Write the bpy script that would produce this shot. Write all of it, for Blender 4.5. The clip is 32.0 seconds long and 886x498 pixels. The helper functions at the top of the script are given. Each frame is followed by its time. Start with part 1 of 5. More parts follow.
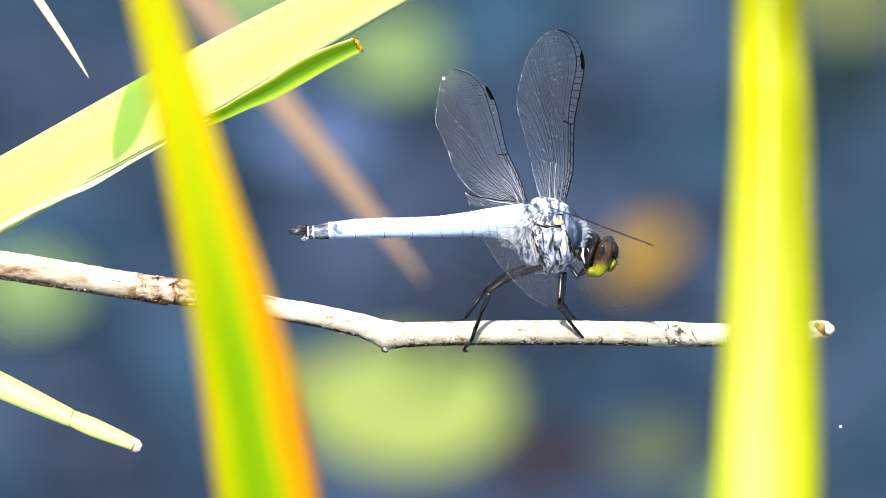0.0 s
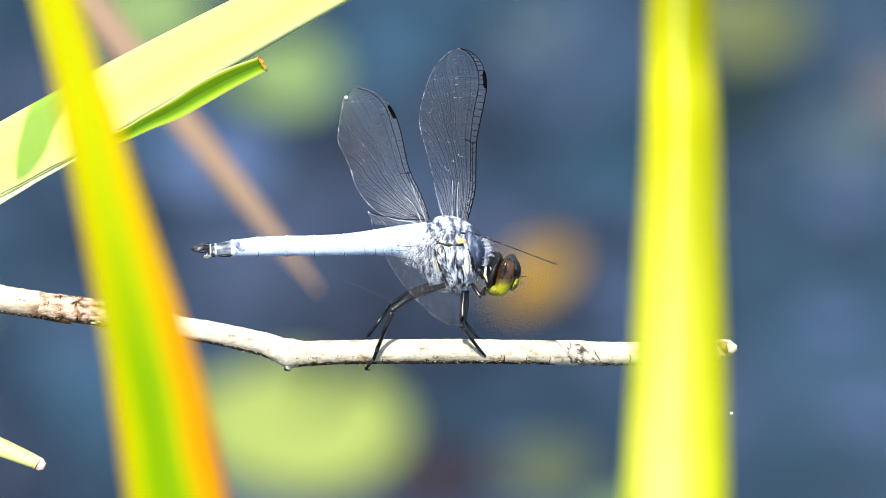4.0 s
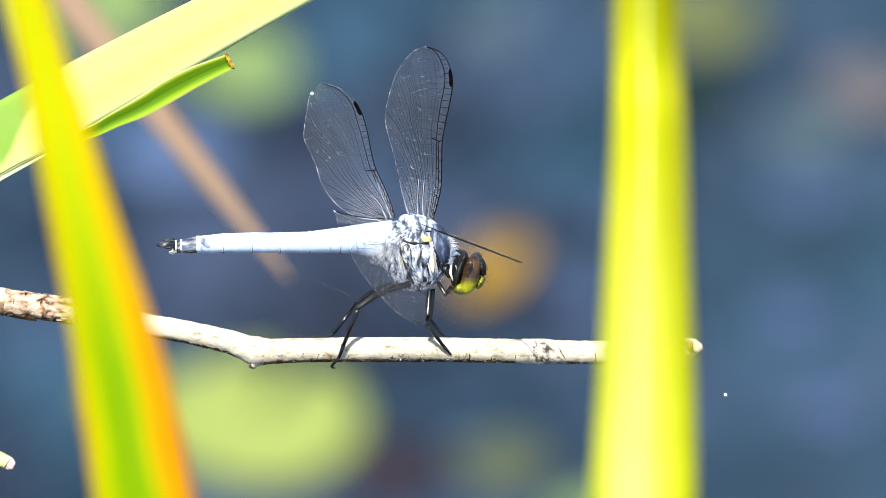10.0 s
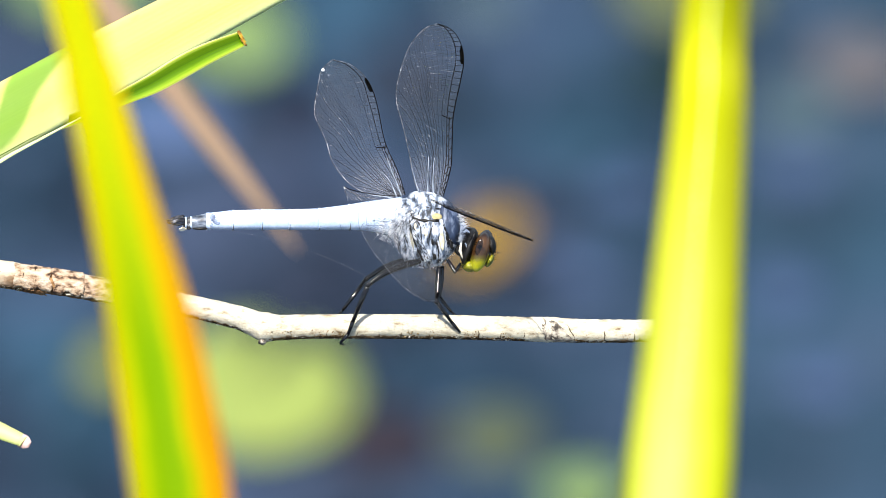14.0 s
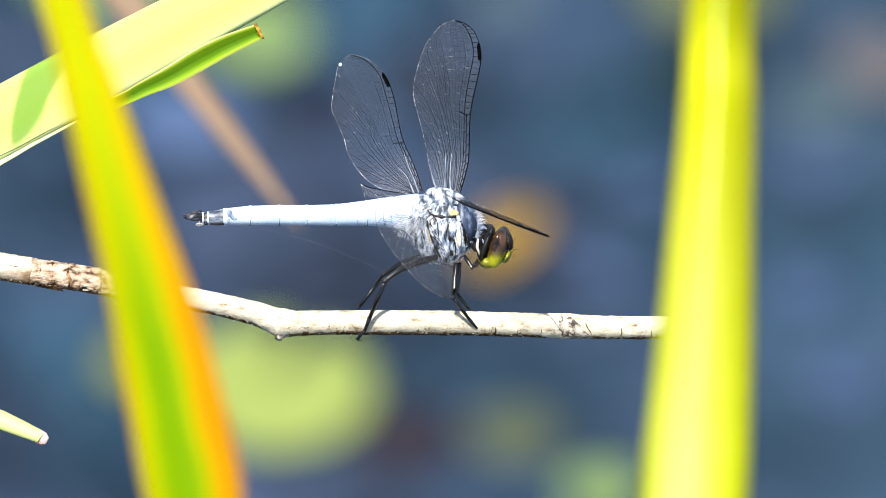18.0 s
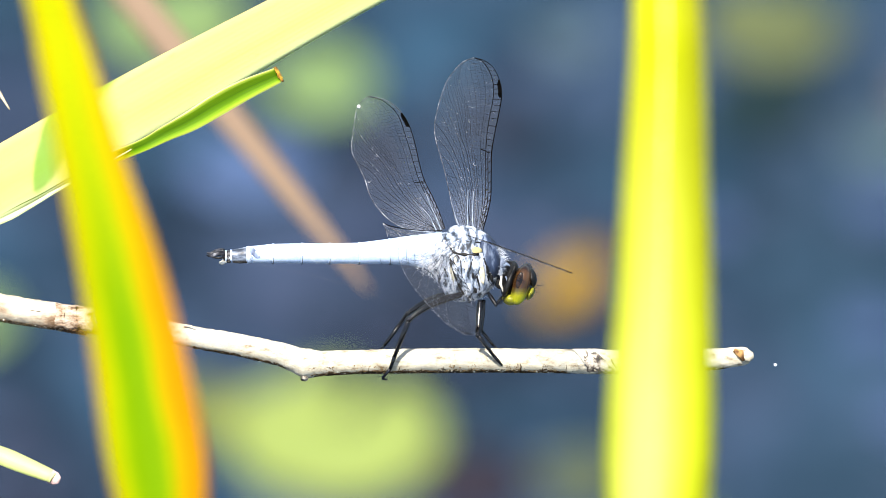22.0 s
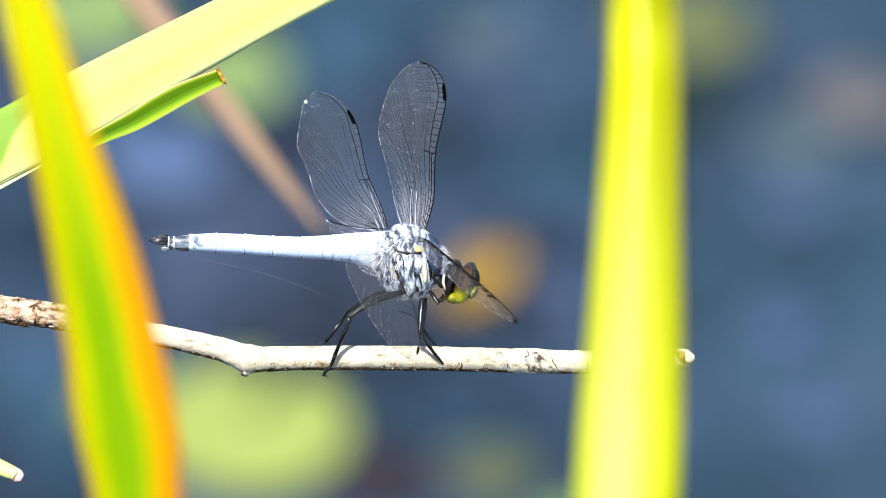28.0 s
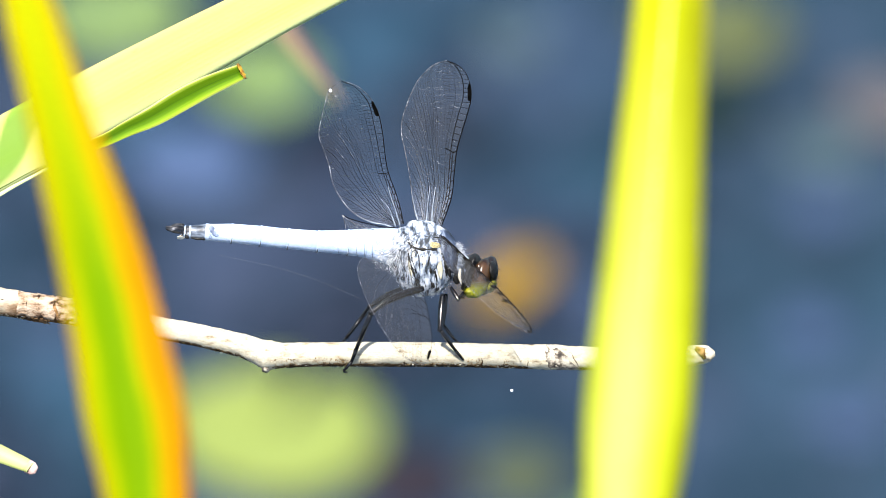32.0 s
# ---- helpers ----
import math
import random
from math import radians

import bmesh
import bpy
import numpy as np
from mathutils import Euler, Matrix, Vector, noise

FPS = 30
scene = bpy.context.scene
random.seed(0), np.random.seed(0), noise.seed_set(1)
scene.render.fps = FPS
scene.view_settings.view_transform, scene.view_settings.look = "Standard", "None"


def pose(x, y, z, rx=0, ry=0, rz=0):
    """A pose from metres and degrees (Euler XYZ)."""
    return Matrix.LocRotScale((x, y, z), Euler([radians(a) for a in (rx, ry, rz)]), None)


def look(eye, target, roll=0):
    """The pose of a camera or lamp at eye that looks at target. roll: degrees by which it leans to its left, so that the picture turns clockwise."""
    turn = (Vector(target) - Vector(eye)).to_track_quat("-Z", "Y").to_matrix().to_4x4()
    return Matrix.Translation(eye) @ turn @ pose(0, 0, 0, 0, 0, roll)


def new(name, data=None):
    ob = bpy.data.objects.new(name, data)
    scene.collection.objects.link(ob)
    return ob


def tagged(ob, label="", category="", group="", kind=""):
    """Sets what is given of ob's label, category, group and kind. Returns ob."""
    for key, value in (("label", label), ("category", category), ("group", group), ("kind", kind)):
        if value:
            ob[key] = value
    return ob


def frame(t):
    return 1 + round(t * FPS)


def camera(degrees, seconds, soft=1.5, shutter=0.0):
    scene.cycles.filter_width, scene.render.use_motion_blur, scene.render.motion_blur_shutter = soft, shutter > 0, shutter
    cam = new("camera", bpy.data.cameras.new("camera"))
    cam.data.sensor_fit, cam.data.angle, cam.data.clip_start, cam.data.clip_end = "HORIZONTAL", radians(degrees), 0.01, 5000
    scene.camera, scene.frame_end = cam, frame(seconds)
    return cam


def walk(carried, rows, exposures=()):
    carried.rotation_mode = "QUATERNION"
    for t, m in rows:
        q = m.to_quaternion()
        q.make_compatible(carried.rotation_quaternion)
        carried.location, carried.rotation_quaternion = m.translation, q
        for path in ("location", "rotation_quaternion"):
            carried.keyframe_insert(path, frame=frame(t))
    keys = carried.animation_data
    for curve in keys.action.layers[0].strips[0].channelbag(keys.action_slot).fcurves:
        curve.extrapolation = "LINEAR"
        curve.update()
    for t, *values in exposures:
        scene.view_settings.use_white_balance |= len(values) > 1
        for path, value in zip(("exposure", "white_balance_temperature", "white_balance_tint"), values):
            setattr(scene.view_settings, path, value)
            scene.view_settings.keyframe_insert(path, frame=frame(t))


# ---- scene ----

# The subject leans towards the viewer: its own frame has x to the right, y up, z towards the eye.
LEAN = radians(36)
REACH = 2.5                    # eye to perch
GRID = 0.0724e-3               # drawing grid of the subject, metres a step
FRAME = Matrix.Translation((0, 0, 0.75)) @ Matrix.Rotation(radians(90) - LEAN, 4, "X")
DOWN = Vector((0, -math.cos(LEAN), -math.sin(LEAN)))

cam = camera(2.6013, 32.0, soft=0.5)
cam.data.dof.use_dof = True
cam.data.dof.focus_distance = REACH
cam.data.dof.aperture_fstop = 27.3
cam.data.dof.aperture_blades = 0
PATH = [
    (0.0, look((0.00578, -2.02267, 2.21929), (-0.01707, -0.00139, 0.74827), -0.37)),
    (0.5, look((0.00578, -2.02273, 2.21920), (-0.01526, -0.00077, 0.74910), -0.35)),
    (1.0, look((0.00578, -2.02279, 2.21912), (-0.01292, 0.00006, 0.75020), -0.19)),
    (1.5, look((0.00557, -2.02286, 2.21903), (-0.01109, 0.00087, 0.75129), -0.26)),
    (2.0, look((0.00536, -2.02292, 2.21894), (-0.01075, 0.00100, 0.75147), -0.25)),
    (2.5, look((0.00450, -2.02298, 2.21886), (-0.00940, 0.00076, 0.75111), -0.31)),
    (3.0, look((0.00364, -2.02305, 2.21877), (-0.00721, 0.00031, 0.75046), -0.17)),
    (3.5, look((0.00321, -2.02319, 2.21857), (-0.00566, -0.00001, 0.75001), -0.13)),
    (5.5, look((0.00043, -2.02378, 2.21776), (-0.00286, 0.00134, 0.75185), 0.16)),
    (6.0, look((0.00086, -2.02393, 2.21756), (-0.00587, 0.00132, 0.75184), 0.18)),
    (6.5, look((0.00182, -2.02370, 2.21787), (-0.00967, 0.00080, 0.75114), -0.07)),
    (7.0, look((0.00279, -2.02347, 2.21819), (-0.00852, 0.00038, 0.75057), -0.27)),
    (7.5, look((0.00236, -2.02324, 2.21851), (-0.00519, 0.00020, 0.75029), -0.20)),
    (8.0, look((0.00193, -2.02300, 2.21883), (-0.00161, 0.00002, 0.75003), -0.15)),
    (8.5, look((0.00096, -2.02277, 2.21915), (-0.00011, 0.00006, 0.75009), -0.02)),
    (9.0, look((0.00000, -2.02254, 2.21946), (0.00000, 0.00000, 0.75000), 0.00)),
    (9.5, look((-0.00032, -2.02237, 2.21970), (-0.00043, -0.00002, 0.74997), 0.10)),
    (10.0, look((-0.00064, -2.02220, 2.21994), (-0.00019, -0.00002, 0.74997), 0.22)),
    (10.5, look((-0.00096, -2.02202, 2.22018), (0.00022, -0.00022, 0.74970), 0.22)),
    (11.0, look((-0.00129, -2.02185, 2.22042), (-0.00022, -0.00048, 0.74934), 0.21)),
    (11.5, look((-0.00236, -2.02168, 2.22065), (-0.00031, -0.00059, 0.74919), 0.11)),
    (12.0, look((-0.00343, -2.02150, 2.22089), (-0.00035, -0.00053, 0.74928), 0.14)),
    (12.5, look((-0.00482, -2.02133, 2.22113), (-0.00099, -0.00055, 0.74925), 0.24)),
    (13.0, look((-0.00621, -2.02116, 2.22137), (-0.00149, -0.00071, 0.74903), 0.35)),
    (13.5, look((-0.00696, -2.02118, 2.22134), (-0.00178, -0.00111, 0.74849), 0.56)),
    (14.0, look((-0.00771, -2.02120, 2.22131), (-0.00143, -0.00174, 0.74763), 0.77)),
    (14.5, look((-0.00763, -2.02122, 2.22128), (-0.00174, -0.00217, 0.74703), 0.68)),
    (16.5, look((-0.00728, -2.02130, 2.22117), (-0.00192, -0.00162, 0.74779), 0.85)),
    (17.0, look((-0.00700, -2.02133, 2.22114), (-0.00222, -0.00170, 0.74768), 0.86)),
    (17.5, look((-0.00671, -2.02135, 2.22111), (-0.00265, -0.00188, 0.74742), 0.82)),
    (18.0, look((-0.00643, -2.02137, 2.22108), (-0.00361, -0.00204, 0.74721), 0.82)),
    (18.5, look((-0.00557, -2.02139, 2.22105), (-0.00288, -0.00211, 0.74710), 0.62)),
    (19.0, look((-0.00471, -2.02141, 2.22102), (-0.00166, -0.00184, 0.74748), 0.55)),
    (19.5, look((-0.00129, -2.02169, 2.22063), (0.00111, -0.00045, 0.74939), 0.64)),
    (20.0, look((0.00214, -2.02198, 2.22024), (-0.00742, 0.00060, 0.75085), 0.32)),
    (20.5, look((0.00482, -2.02226, 2.21985), (-0.01440, 0.00083, 0.75127), -0.04)),
    (21.0, look((0.00750, -2.02254, 2.21946), (-0.01448, 0.00085, 0.75133), -0.18)),
    (21.5, look((0.00857, -2.02273, 2.21920), (-0.00909, 0.00080, 0.75120), -0.46)),
    (22.0, look((0.00964, -2.02292, 2.21894), (-0.00663, 0.00076, 0.75114), -0.53)),
    (22.5, look((0.00996, -2.02311, 2.21868), (-0.00477, 0.00074, 0.75109), -0.54)),
    (23.0, look((0.01028, -2.02330, 2.21842), (-0.00327, 0.00109, 0.75157), -0.61)),
    (23.5, look((0.00771, -2.02320, 2.21856), (-0.00142, 0.00229, 0.75319), -0.24)),
    (24.0, look((0.00514, -2.02310, 2.21870), (-0.00033, 0.00370, 0.75512), -0.10)),
    (24.5, look((0.00450, -2.02300, 2.21884), (-0.00140, 0.00452, 0.75625), -0.01)),
    (25.0, look((0.00386, -2.02290, 2.21898), (-0.00286, 0.00330, 0.75457), -0.04)),
    (25.5, look((0.00257, -2.02279, 2.21912), (-0.00278, 0.00114, 0.75158), 0.12)),
    (27.5, look((-0.00150, -2.02229, 2.21981), (0.00027, 0.00045, 0.75062), 0.50)),
    (28.0, look((-0.00214, -2.02216, 2.21998), (0.00073, 0.00065, 0.75090), 0.63)),
    (28.5, look((-0.00204, -2.02233, 2.21975), (0.00089, 0.00063, 0.75088), 0.74)),
    (29.0, look((-0.00193, -2.02250, 2.21952), (0.00105, -0.00004, 0.74995), 0.35)),
    (29.5, look((-0.00129, -2.02267, 2.21929), (0.00156, -0.00032, 0.74956), 0.62)),
    (30.0, look((-0.00064, -2.02284, 2.21906), (0.00307, -0.00053, 0.74928), 0.66)),
    (30.5, look((-0.00064, -2.02300, 2.21883), (0.00134, -0.00165, 0.74773), 0.23)),
    (31.0, look((-0.00064, -2.02317, 2.21860), (0.00011, -0.00232, 0.74680), 0.32)),
    (31.5, look((0.00032, -2.02349, 2.21816), (-0.00140, -0.00151, 0.74793), 0.46)),
    (32.0, look((0.00129, -2.02380, 2.21773), (-0.00189, 0.00036, 0.75049), 0.54)),
]
walk(cam, PATH, exposures=((0.0, 1.2), (11.0, 1.2), (14.0, 1.14), (19.0, 1.14), (21.0, 1.25), (25.0, 1.26), (28.0, 1.2), (32.0, 1.2)))

# ---- light ----
world = bpy.data.worlds.new("sky")
scene.world = world
world.use_nodes = True
sky = world.node_tree.nodes.new("ShaderNodeTexSky")
sky.sky_type, sky.sun_disc = "NISHITA", False
sky.sun_elevation, sky.sun_rotation = radians(69), radians(198)
world.node_tree.nodes["Background"].inputs["Strength"].default_value = 0.11
world.node_tree.links.new(sky.outputs[0], world.node_tree.nodes["Background"].inputs["Color"])
sun_data = bpy.data.lights.new("sun", "SUN")
sun_data.energy, sun_data.angle, sun_data.color = 4.6, radians(0.5), (1.0, 0.95, 0.87)
sun = new("sun", sun_data)
TO_SUN = FRAME.to_3x3() @ Vector((-0.12, 0.55, 0.83))
sun.matrix_world = look(TO_SUN * 20, (0, 0, 0))


# ---- materials ----
def node_mat(name):
    m = bpy.data.materials.new(name)
    m.use_nodes = True
    nt = m.node_tree
    return m, nt, nt.nodes["Principled BSDF"], nt.nodes["Material Output"]


def ramp_node(nt, fac, stops):
    r = nt.nodes.new("ShaderNodeValToRGB")
    e = r.color_ramp.elements
    while len(e) < len(stops):
        e.new(0.5)
    for el, (p, c) in zip(e, stops):
        el.position, el.color = p, (*c, 1)
    nt.links.new(fac, r.inputs["Fac"])
    return r.outputs["Color"]


def noise_node(nt, vec, scale, detail=4, rough=0.6, stretch=(1, 1, 1)):
    mp = nt.nodes.new("ShaderNodeMapping")
    mp.inputs["Scale"].default_value = stretch
    nt.links.new(vec, mp.inputs["Vector"])
    n = nt.nodes.new("ShaderNodeTexNoise")
    n.inputs["Scale"].default_value, n.inputs["Detail"].default_value, n.inputs["Roughness"].default_value = scale, detail, rough
    nt.links.new(mp.outputs[0], n.inputs["Vector"])
    return n.outputs["Fac"]


def mix_col(nt, fac, a, b, mode="MIX"):
    x = nt.nodes.new("ShaderNodeMix")
    x.data_type, x.blend_type = "RGBA", mode
    for sock, val in ((x.inputs[0], fac), (x.inputs[6], a), (x.inputs[7], b)):
        if isinstance(val, (int, float)):
            sock.default_value = val
        elif isinstance(val, tuple):
            sock.default_value = (*val, 1)
        else:
            nt.links.new(val, sock)
    return x.outputs[2]


def bump_node(nt, height, strength, dist):
    b = nt.nodes.new("ShaderNodeBump")
    b.inputs["Strength"].default_value, b.inputs["Distance"].default_value = strength, dist
    nt.links.new(height, b.inputs["Height"])
    return b.outputs["Normal"]


def surface(name, stops, scale, rough=0.6, bump=0.3, dist=1e-4, fine=None, stretch=(1, 1, 1), spec=0.4):
    """A plain surface: colour by a coarse and a fine noise, relief by both."""
    m, nt, bs, out = node_mat(name)
    tc = nt.nodes.new("ShaderNodeTexCoord").outputs["Object"]
    a = noise_node(nt, tc, scale, 5, 0.6, stretch)
    b = noise_node(nt, tc, fine or scale * 6, 4, 0.65, stretch)
    col = ramp_node(nt, a, stops)
    col = mix_col(nt, 0.35, col, ramp_node(nt, b, [(0.3, (0.45, 0.45, 0.45)), (0.65, (1, 1, 1))]), "MULTIPLY")
    nt.links.new(col, bs.inputs["Base Color"])
    bs.inputs["Roughness"].default_value = rough
    bs.inputs["Specular IOR Level"].default_value = spec
    nt.links.new(bump_node(nt, mix_col(nt, 0.5, a, b), bump, dist), bs.inputs["Normal"])
    return m


def leaf_mat(name, stops, streak=0.25, trans=0.35, rough=0.5, ribs=26, blotch=None, clear=0.0, upper=None):
    """A strap leaf: colour across its width, fine lengthwise ribs, light shining through."""
    m, nt, bs, out = node_mat(name)
    uv = nt.nodes.new("ShaderNodeTexCoord").outputs["UV"]
    sep = nt.nodes.new("ShaderNodeSeparateXYZ")
    nt.links.new(uv, sep.inputs[0])
    wob = noise_node(nt, uv, 2.0, 3, 0.5, (0.6, 40, 1))
    ad = nt.nodes.new("ShaderNodeMath")
    ad.operation = "MULTIPLY_ADD"
    ad.inputs[1].default_value, ad.inputs[2].default_value = 0.16, -0.08
    nt.links.new(wob, ad.inputs[0])
    ad2 = nt.nodes.new("ShaderNodeMath")
    nt.links.new(ad.outputs[0], ad2.inputs[0])
    nt.links.new(sep.outputs[0], ad2.inputs[1])
    col = ramp_node(nt, ad2.outputs[0], stops)
    if upper:
        # other colours towards the tip of the blade
        high = ramp_node(nt, sep.outputs[1], [(upper[0], (1, 1, 1)), (upper[1], (0, 0, 0))])
        col = mix_col(nt, high, col, ramp_node(nt, ad2.outputs[0], upper[2]))
    lines = noise_node(nt, uv, 1.0, 5, 0.7, (ribs, 60, 1))
    col = mix_col(nt, streak, col, ramp_node(nt, lines, [(0.35, (0.35, 0.4, 0.2)), (0.6, (1, 1, 1))]), "MULTIPLY")
    if blotch:
        sp = noise_node(nt, uv, 1.0, 5, 0.7, (5, 160, 1))
        msk = ramp_node(nt, sp, [(0.62, (0, 0, 0)), (0.72, (0.6, 0.6, 0.6))])
        col = mix_col(nt, msk, col, blotch)
    nt.links.new(col, bs.inputs["Base Color"])
    bs.inputs["Roughness"].default_value = rough
    bs.inputs["Specular IOR Level"].default_value = 0.05
    wv = nt.nodes.new("ShaderNodeTexWave")
    wv.inputs["Scale"].default_value, wv.inputs["Distortion"].default_value = ribs / 6.3, 0.4
    nt.links.new(uv, wv.inputs["Vector"])
    nt.links.new(bump_node(nt, wv.outputs["Fac"], 0.15, 6e-5), bs.inputs["Normal"])
    tr = nt.nodes.new("ShaderNodeBsdfTranslucent")
    nt.links.new(col, tr.inputs["Color"])
    mx = nt.nodes.new("ShaderNodeMixShader")
    mx.inputs[0].default_value = trans
    nt.links.new(bs.outputs[0], mx.inputs[1])
    nt.links.new(tr.outputs[0], mx.inputs[2])
    last = mx.outputs[0]
    if clear:
        # passes green light straight through, to tint the shadow it casts
        thin = nt.nodes.new("ShaderNodeBsdfTransparent")
        thin.inputs["Color"].default_value = (0.62, 0.97, 0.18, 1)
        m2 = nt.nodes.new("ShaderNodeMixShader")
        m2.inputs[0].default_value = clear
        nt.links.new(last, m2.inputs[1])
        nt.links.new(thin.outputs[0], m2.inputs[2])
        last = m2.outputs[0]
    nt.links.new(last, out.inputs["Surface"])
    return m


def sheer(name, tint, cover, gloss, root=0.0):
    """Clear wing skin: mostly see-through, faintly milky, with a sheen."""
    m, nt, bs, out = node_mat(name)
    tc = nt.nodes.new("ShaderNodeTexCoord").outputs["Object"]
    n = noise_node(nt, tc, 500, 4, 0.6)
    nt.links.new(ramp_node(nt, n, [(0.3, tuple(0.6 * c for c in tint)), (0.7, tint)]), bs.inputs["Base Color"])
    bs.inputs["Roughness"].default_value = gloss
    nt.links.new(bump_node(nt, noise_node(nt, tc, 1400, 3), 0.5, 1e-4), bs.inputs["Normal"])
    tp = nt.nodes.new("ShaderNodeBsdfTransparent")
    mx = nt.nodes.new("ShaderNodeMixShader")
    mx.inputs[0].default_value = cover
    if root:
        # the skin covers more where the wing joins the body
        far = nt.nodes.new("ShaderNodeVectorMath")
        far.operation = "LENGTH"
        nt.links.new(tc, far.inputs[0])
        mr = nt.nodes.new("ShaderNodeMapRange")
        mr.interpolation_type = "SMOOTHERSTEP"
        for k, v in (("From Min", 0.0005), ("From Max", 0.0085), ("To Min", cover + root), ("To Max", cover)):
            mr.inputs[k].default_value = v
        nt.links.new(far.outputs["Value"], mr.inputs["Value"])
        nt.links.new(mr.outputs[0], mx.inputs[0])
    nt.links.new(tp.outputs[0], mx.inputs[1])
    nt.links.new(bs.outputs[0], mx.inputs[2])
    nt.links.new(mx.outputs[0], out.inputs["Surface"])
    return m


def graded(name, stops, axis, scale=900, rough=0.35, bump=0.2):
    """Colour along one axis of the part's own space, in millimetres from 0 to 1 over the ramp."""
    m, nt, bs, out = node_mat(name)
    tc = nt.nodes.new("ShaderNodeTexCoord").outputs["Generated"]
    sep = nt.nodes.new("ShaderNodeSeparateXYZ")
    nt.links.new(tc, sep.inputs[0])
    ob = nt.nodes.new("ShaderNodeTexCoord").outputs["Object"]
    n = noise_node(nt, ob, scale, 4)
    ad = nt.nodes.new("ShaderNodeMath")
    ad.operation = "MULTIPLY_ADD"
    ad.inputs[1].default_value = 0.12
    nt.links.new(n, ad.inputs[0])
    nt.links.new(sep.outputs[axis], ad.inputs[2])
    nt.links.new(ramp_node(nt, ad.outputs[0], stops), bs.inputs["Base Color"])
    bs.inputs["Roughness"].default_value = rough
    nt.links.new(bump_node(nt, n, bump, 5e-5), bs.inputs["Normal"])
    return m


def water_mat():
    m, nt, bs, out = node_mat("pond_water")
    tc = nt.nodes.new("ShaderNodeTexCoord").outputs["Object"]
    a = noise_node(nt, tc, 28, 4, 0.55, (1, 0.7, 1))
    b = noise_node(nt, tc, 90, 3, 0.5)
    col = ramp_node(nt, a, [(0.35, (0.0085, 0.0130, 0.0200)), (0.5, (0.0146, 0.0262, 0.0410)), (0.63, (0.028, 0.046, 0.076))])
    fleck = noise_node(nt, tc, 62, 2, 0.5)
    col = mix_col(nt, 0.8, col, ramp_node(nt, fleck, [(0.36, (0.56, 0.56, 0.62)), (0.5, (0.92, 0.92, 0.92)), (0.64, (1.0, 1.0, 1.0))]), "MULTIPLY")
    # glints on the ripples, painted into the colour as sparse pale flecks
    painted_glint = noise_node(nt, tc, 135, 2, 0.5)
    col = mix_col(nt, ramp_node(nt, painted_glint, [(0.60, (0, 0, 0)), (0.70, (0.8, 0.8, 0.8))]), col, (0.075, 0.095, 0.15))
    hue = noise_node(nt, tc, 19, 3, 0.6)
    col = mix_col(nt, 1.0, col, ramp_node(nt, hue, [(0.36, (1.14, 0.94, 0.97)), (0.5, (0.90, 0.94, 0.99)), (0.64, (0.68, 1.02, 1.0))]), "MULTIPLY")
    # a greener teal is mixed in towards +x
    sep = nt.nodes.new("ShaderNodeSeparateXYZ")
    nt.links.new(tc, sep.inputs[0])
    mr = nt.nodes.new("ShaderNodeMapRange")
    mr.inputs["From Min"].default_value, mr.inputs["From Max"].default_value = 0.015, 0.08
    nt.links.new(sep.outputs[0], mr.inputs["Value"])
    col = mix_col(nt, mr.outputs[0], col, mix_col(nt, 0.38, col, (0.019, 0.044, 0.064)))
    nt.links.new(col, bs.inputs["Base Color"])
    bs.inputs["Roughness"].default_value = 0.12
    bs.inputs["IOR"].default_value = 1.33
    nt.links.new(bump_node(nt, mix_col(nt, 0.4, a, b), 0.25, 0.004), bs.inputs["Normal"])
    return m


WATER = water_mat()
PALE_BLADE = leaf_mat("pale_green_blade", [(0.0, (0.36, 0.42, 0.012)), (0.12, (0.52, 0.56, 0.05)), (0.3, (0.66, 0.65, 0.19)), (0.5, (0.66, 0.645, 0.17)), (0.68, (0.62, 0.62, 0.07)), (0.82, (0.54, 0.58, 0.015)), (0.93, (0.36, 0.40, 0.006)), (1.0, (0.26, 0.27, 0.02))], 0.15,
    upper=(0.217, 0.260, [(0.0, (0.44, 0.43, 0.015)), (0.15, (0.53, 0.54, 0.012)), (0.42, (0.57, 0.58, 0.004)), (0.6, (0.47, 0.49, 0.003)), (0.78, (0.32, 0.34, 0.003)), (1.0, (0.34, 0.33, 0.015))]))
AUTUMN_BLADE = leaf_mat("yellowing_blade", [(0.0, (0.52, 0.27, 0.002)), (0.08, (0.52, 0.43, 0.0)), (0.18, (0.44, 0.47, 0.0)), (0.28, (0.24, 0.38, 0.0)), (0.45, (0.16, 0.31, 0.0)), (0.60, (0.20, 0.34, 0.0)), (0.68, (0.50, 0.46, 0.001)), (0.76, (0.60, 0.30, 0.001)), (1.0, (0.54, 0.22, 0.001))], 0.12,
    upper=(0.168, 0.200, [(0.0, (0.55, 0.38, 0.002)), (0.10, (0.56, 0.46, 0.001)), (0.24, (0.55, 0.51, 0.0)), (0.45, (0.54, 0.52, 0.0)), (0.58, (0.48, 0.50, 0.0)), (0.70, (0.54, 0.51, 0.0)), (0.86, (0.55, 0.46, 0.001)), (1.0, (0.53, 0.38, 0.002))]))
STRAW_LEAF = leaf_mat("straw_green_leaf", [(0.0, (0.62, 0.50, 0.20)), (0.05, (0.68, 0.66, 0.20)), (0.35, (0.69, 0.68, 0.22)), (0.6, (0.67, 0.68, 0.19)), (0.85, (0.69, 0.69, 0.25)), (0.95, (0.64, 0.69, 0.33)), (1.0, (0.52, 0.62, 0.30))], 0.06, 0.3, blotch=(0.60, 0.62, 0.12))
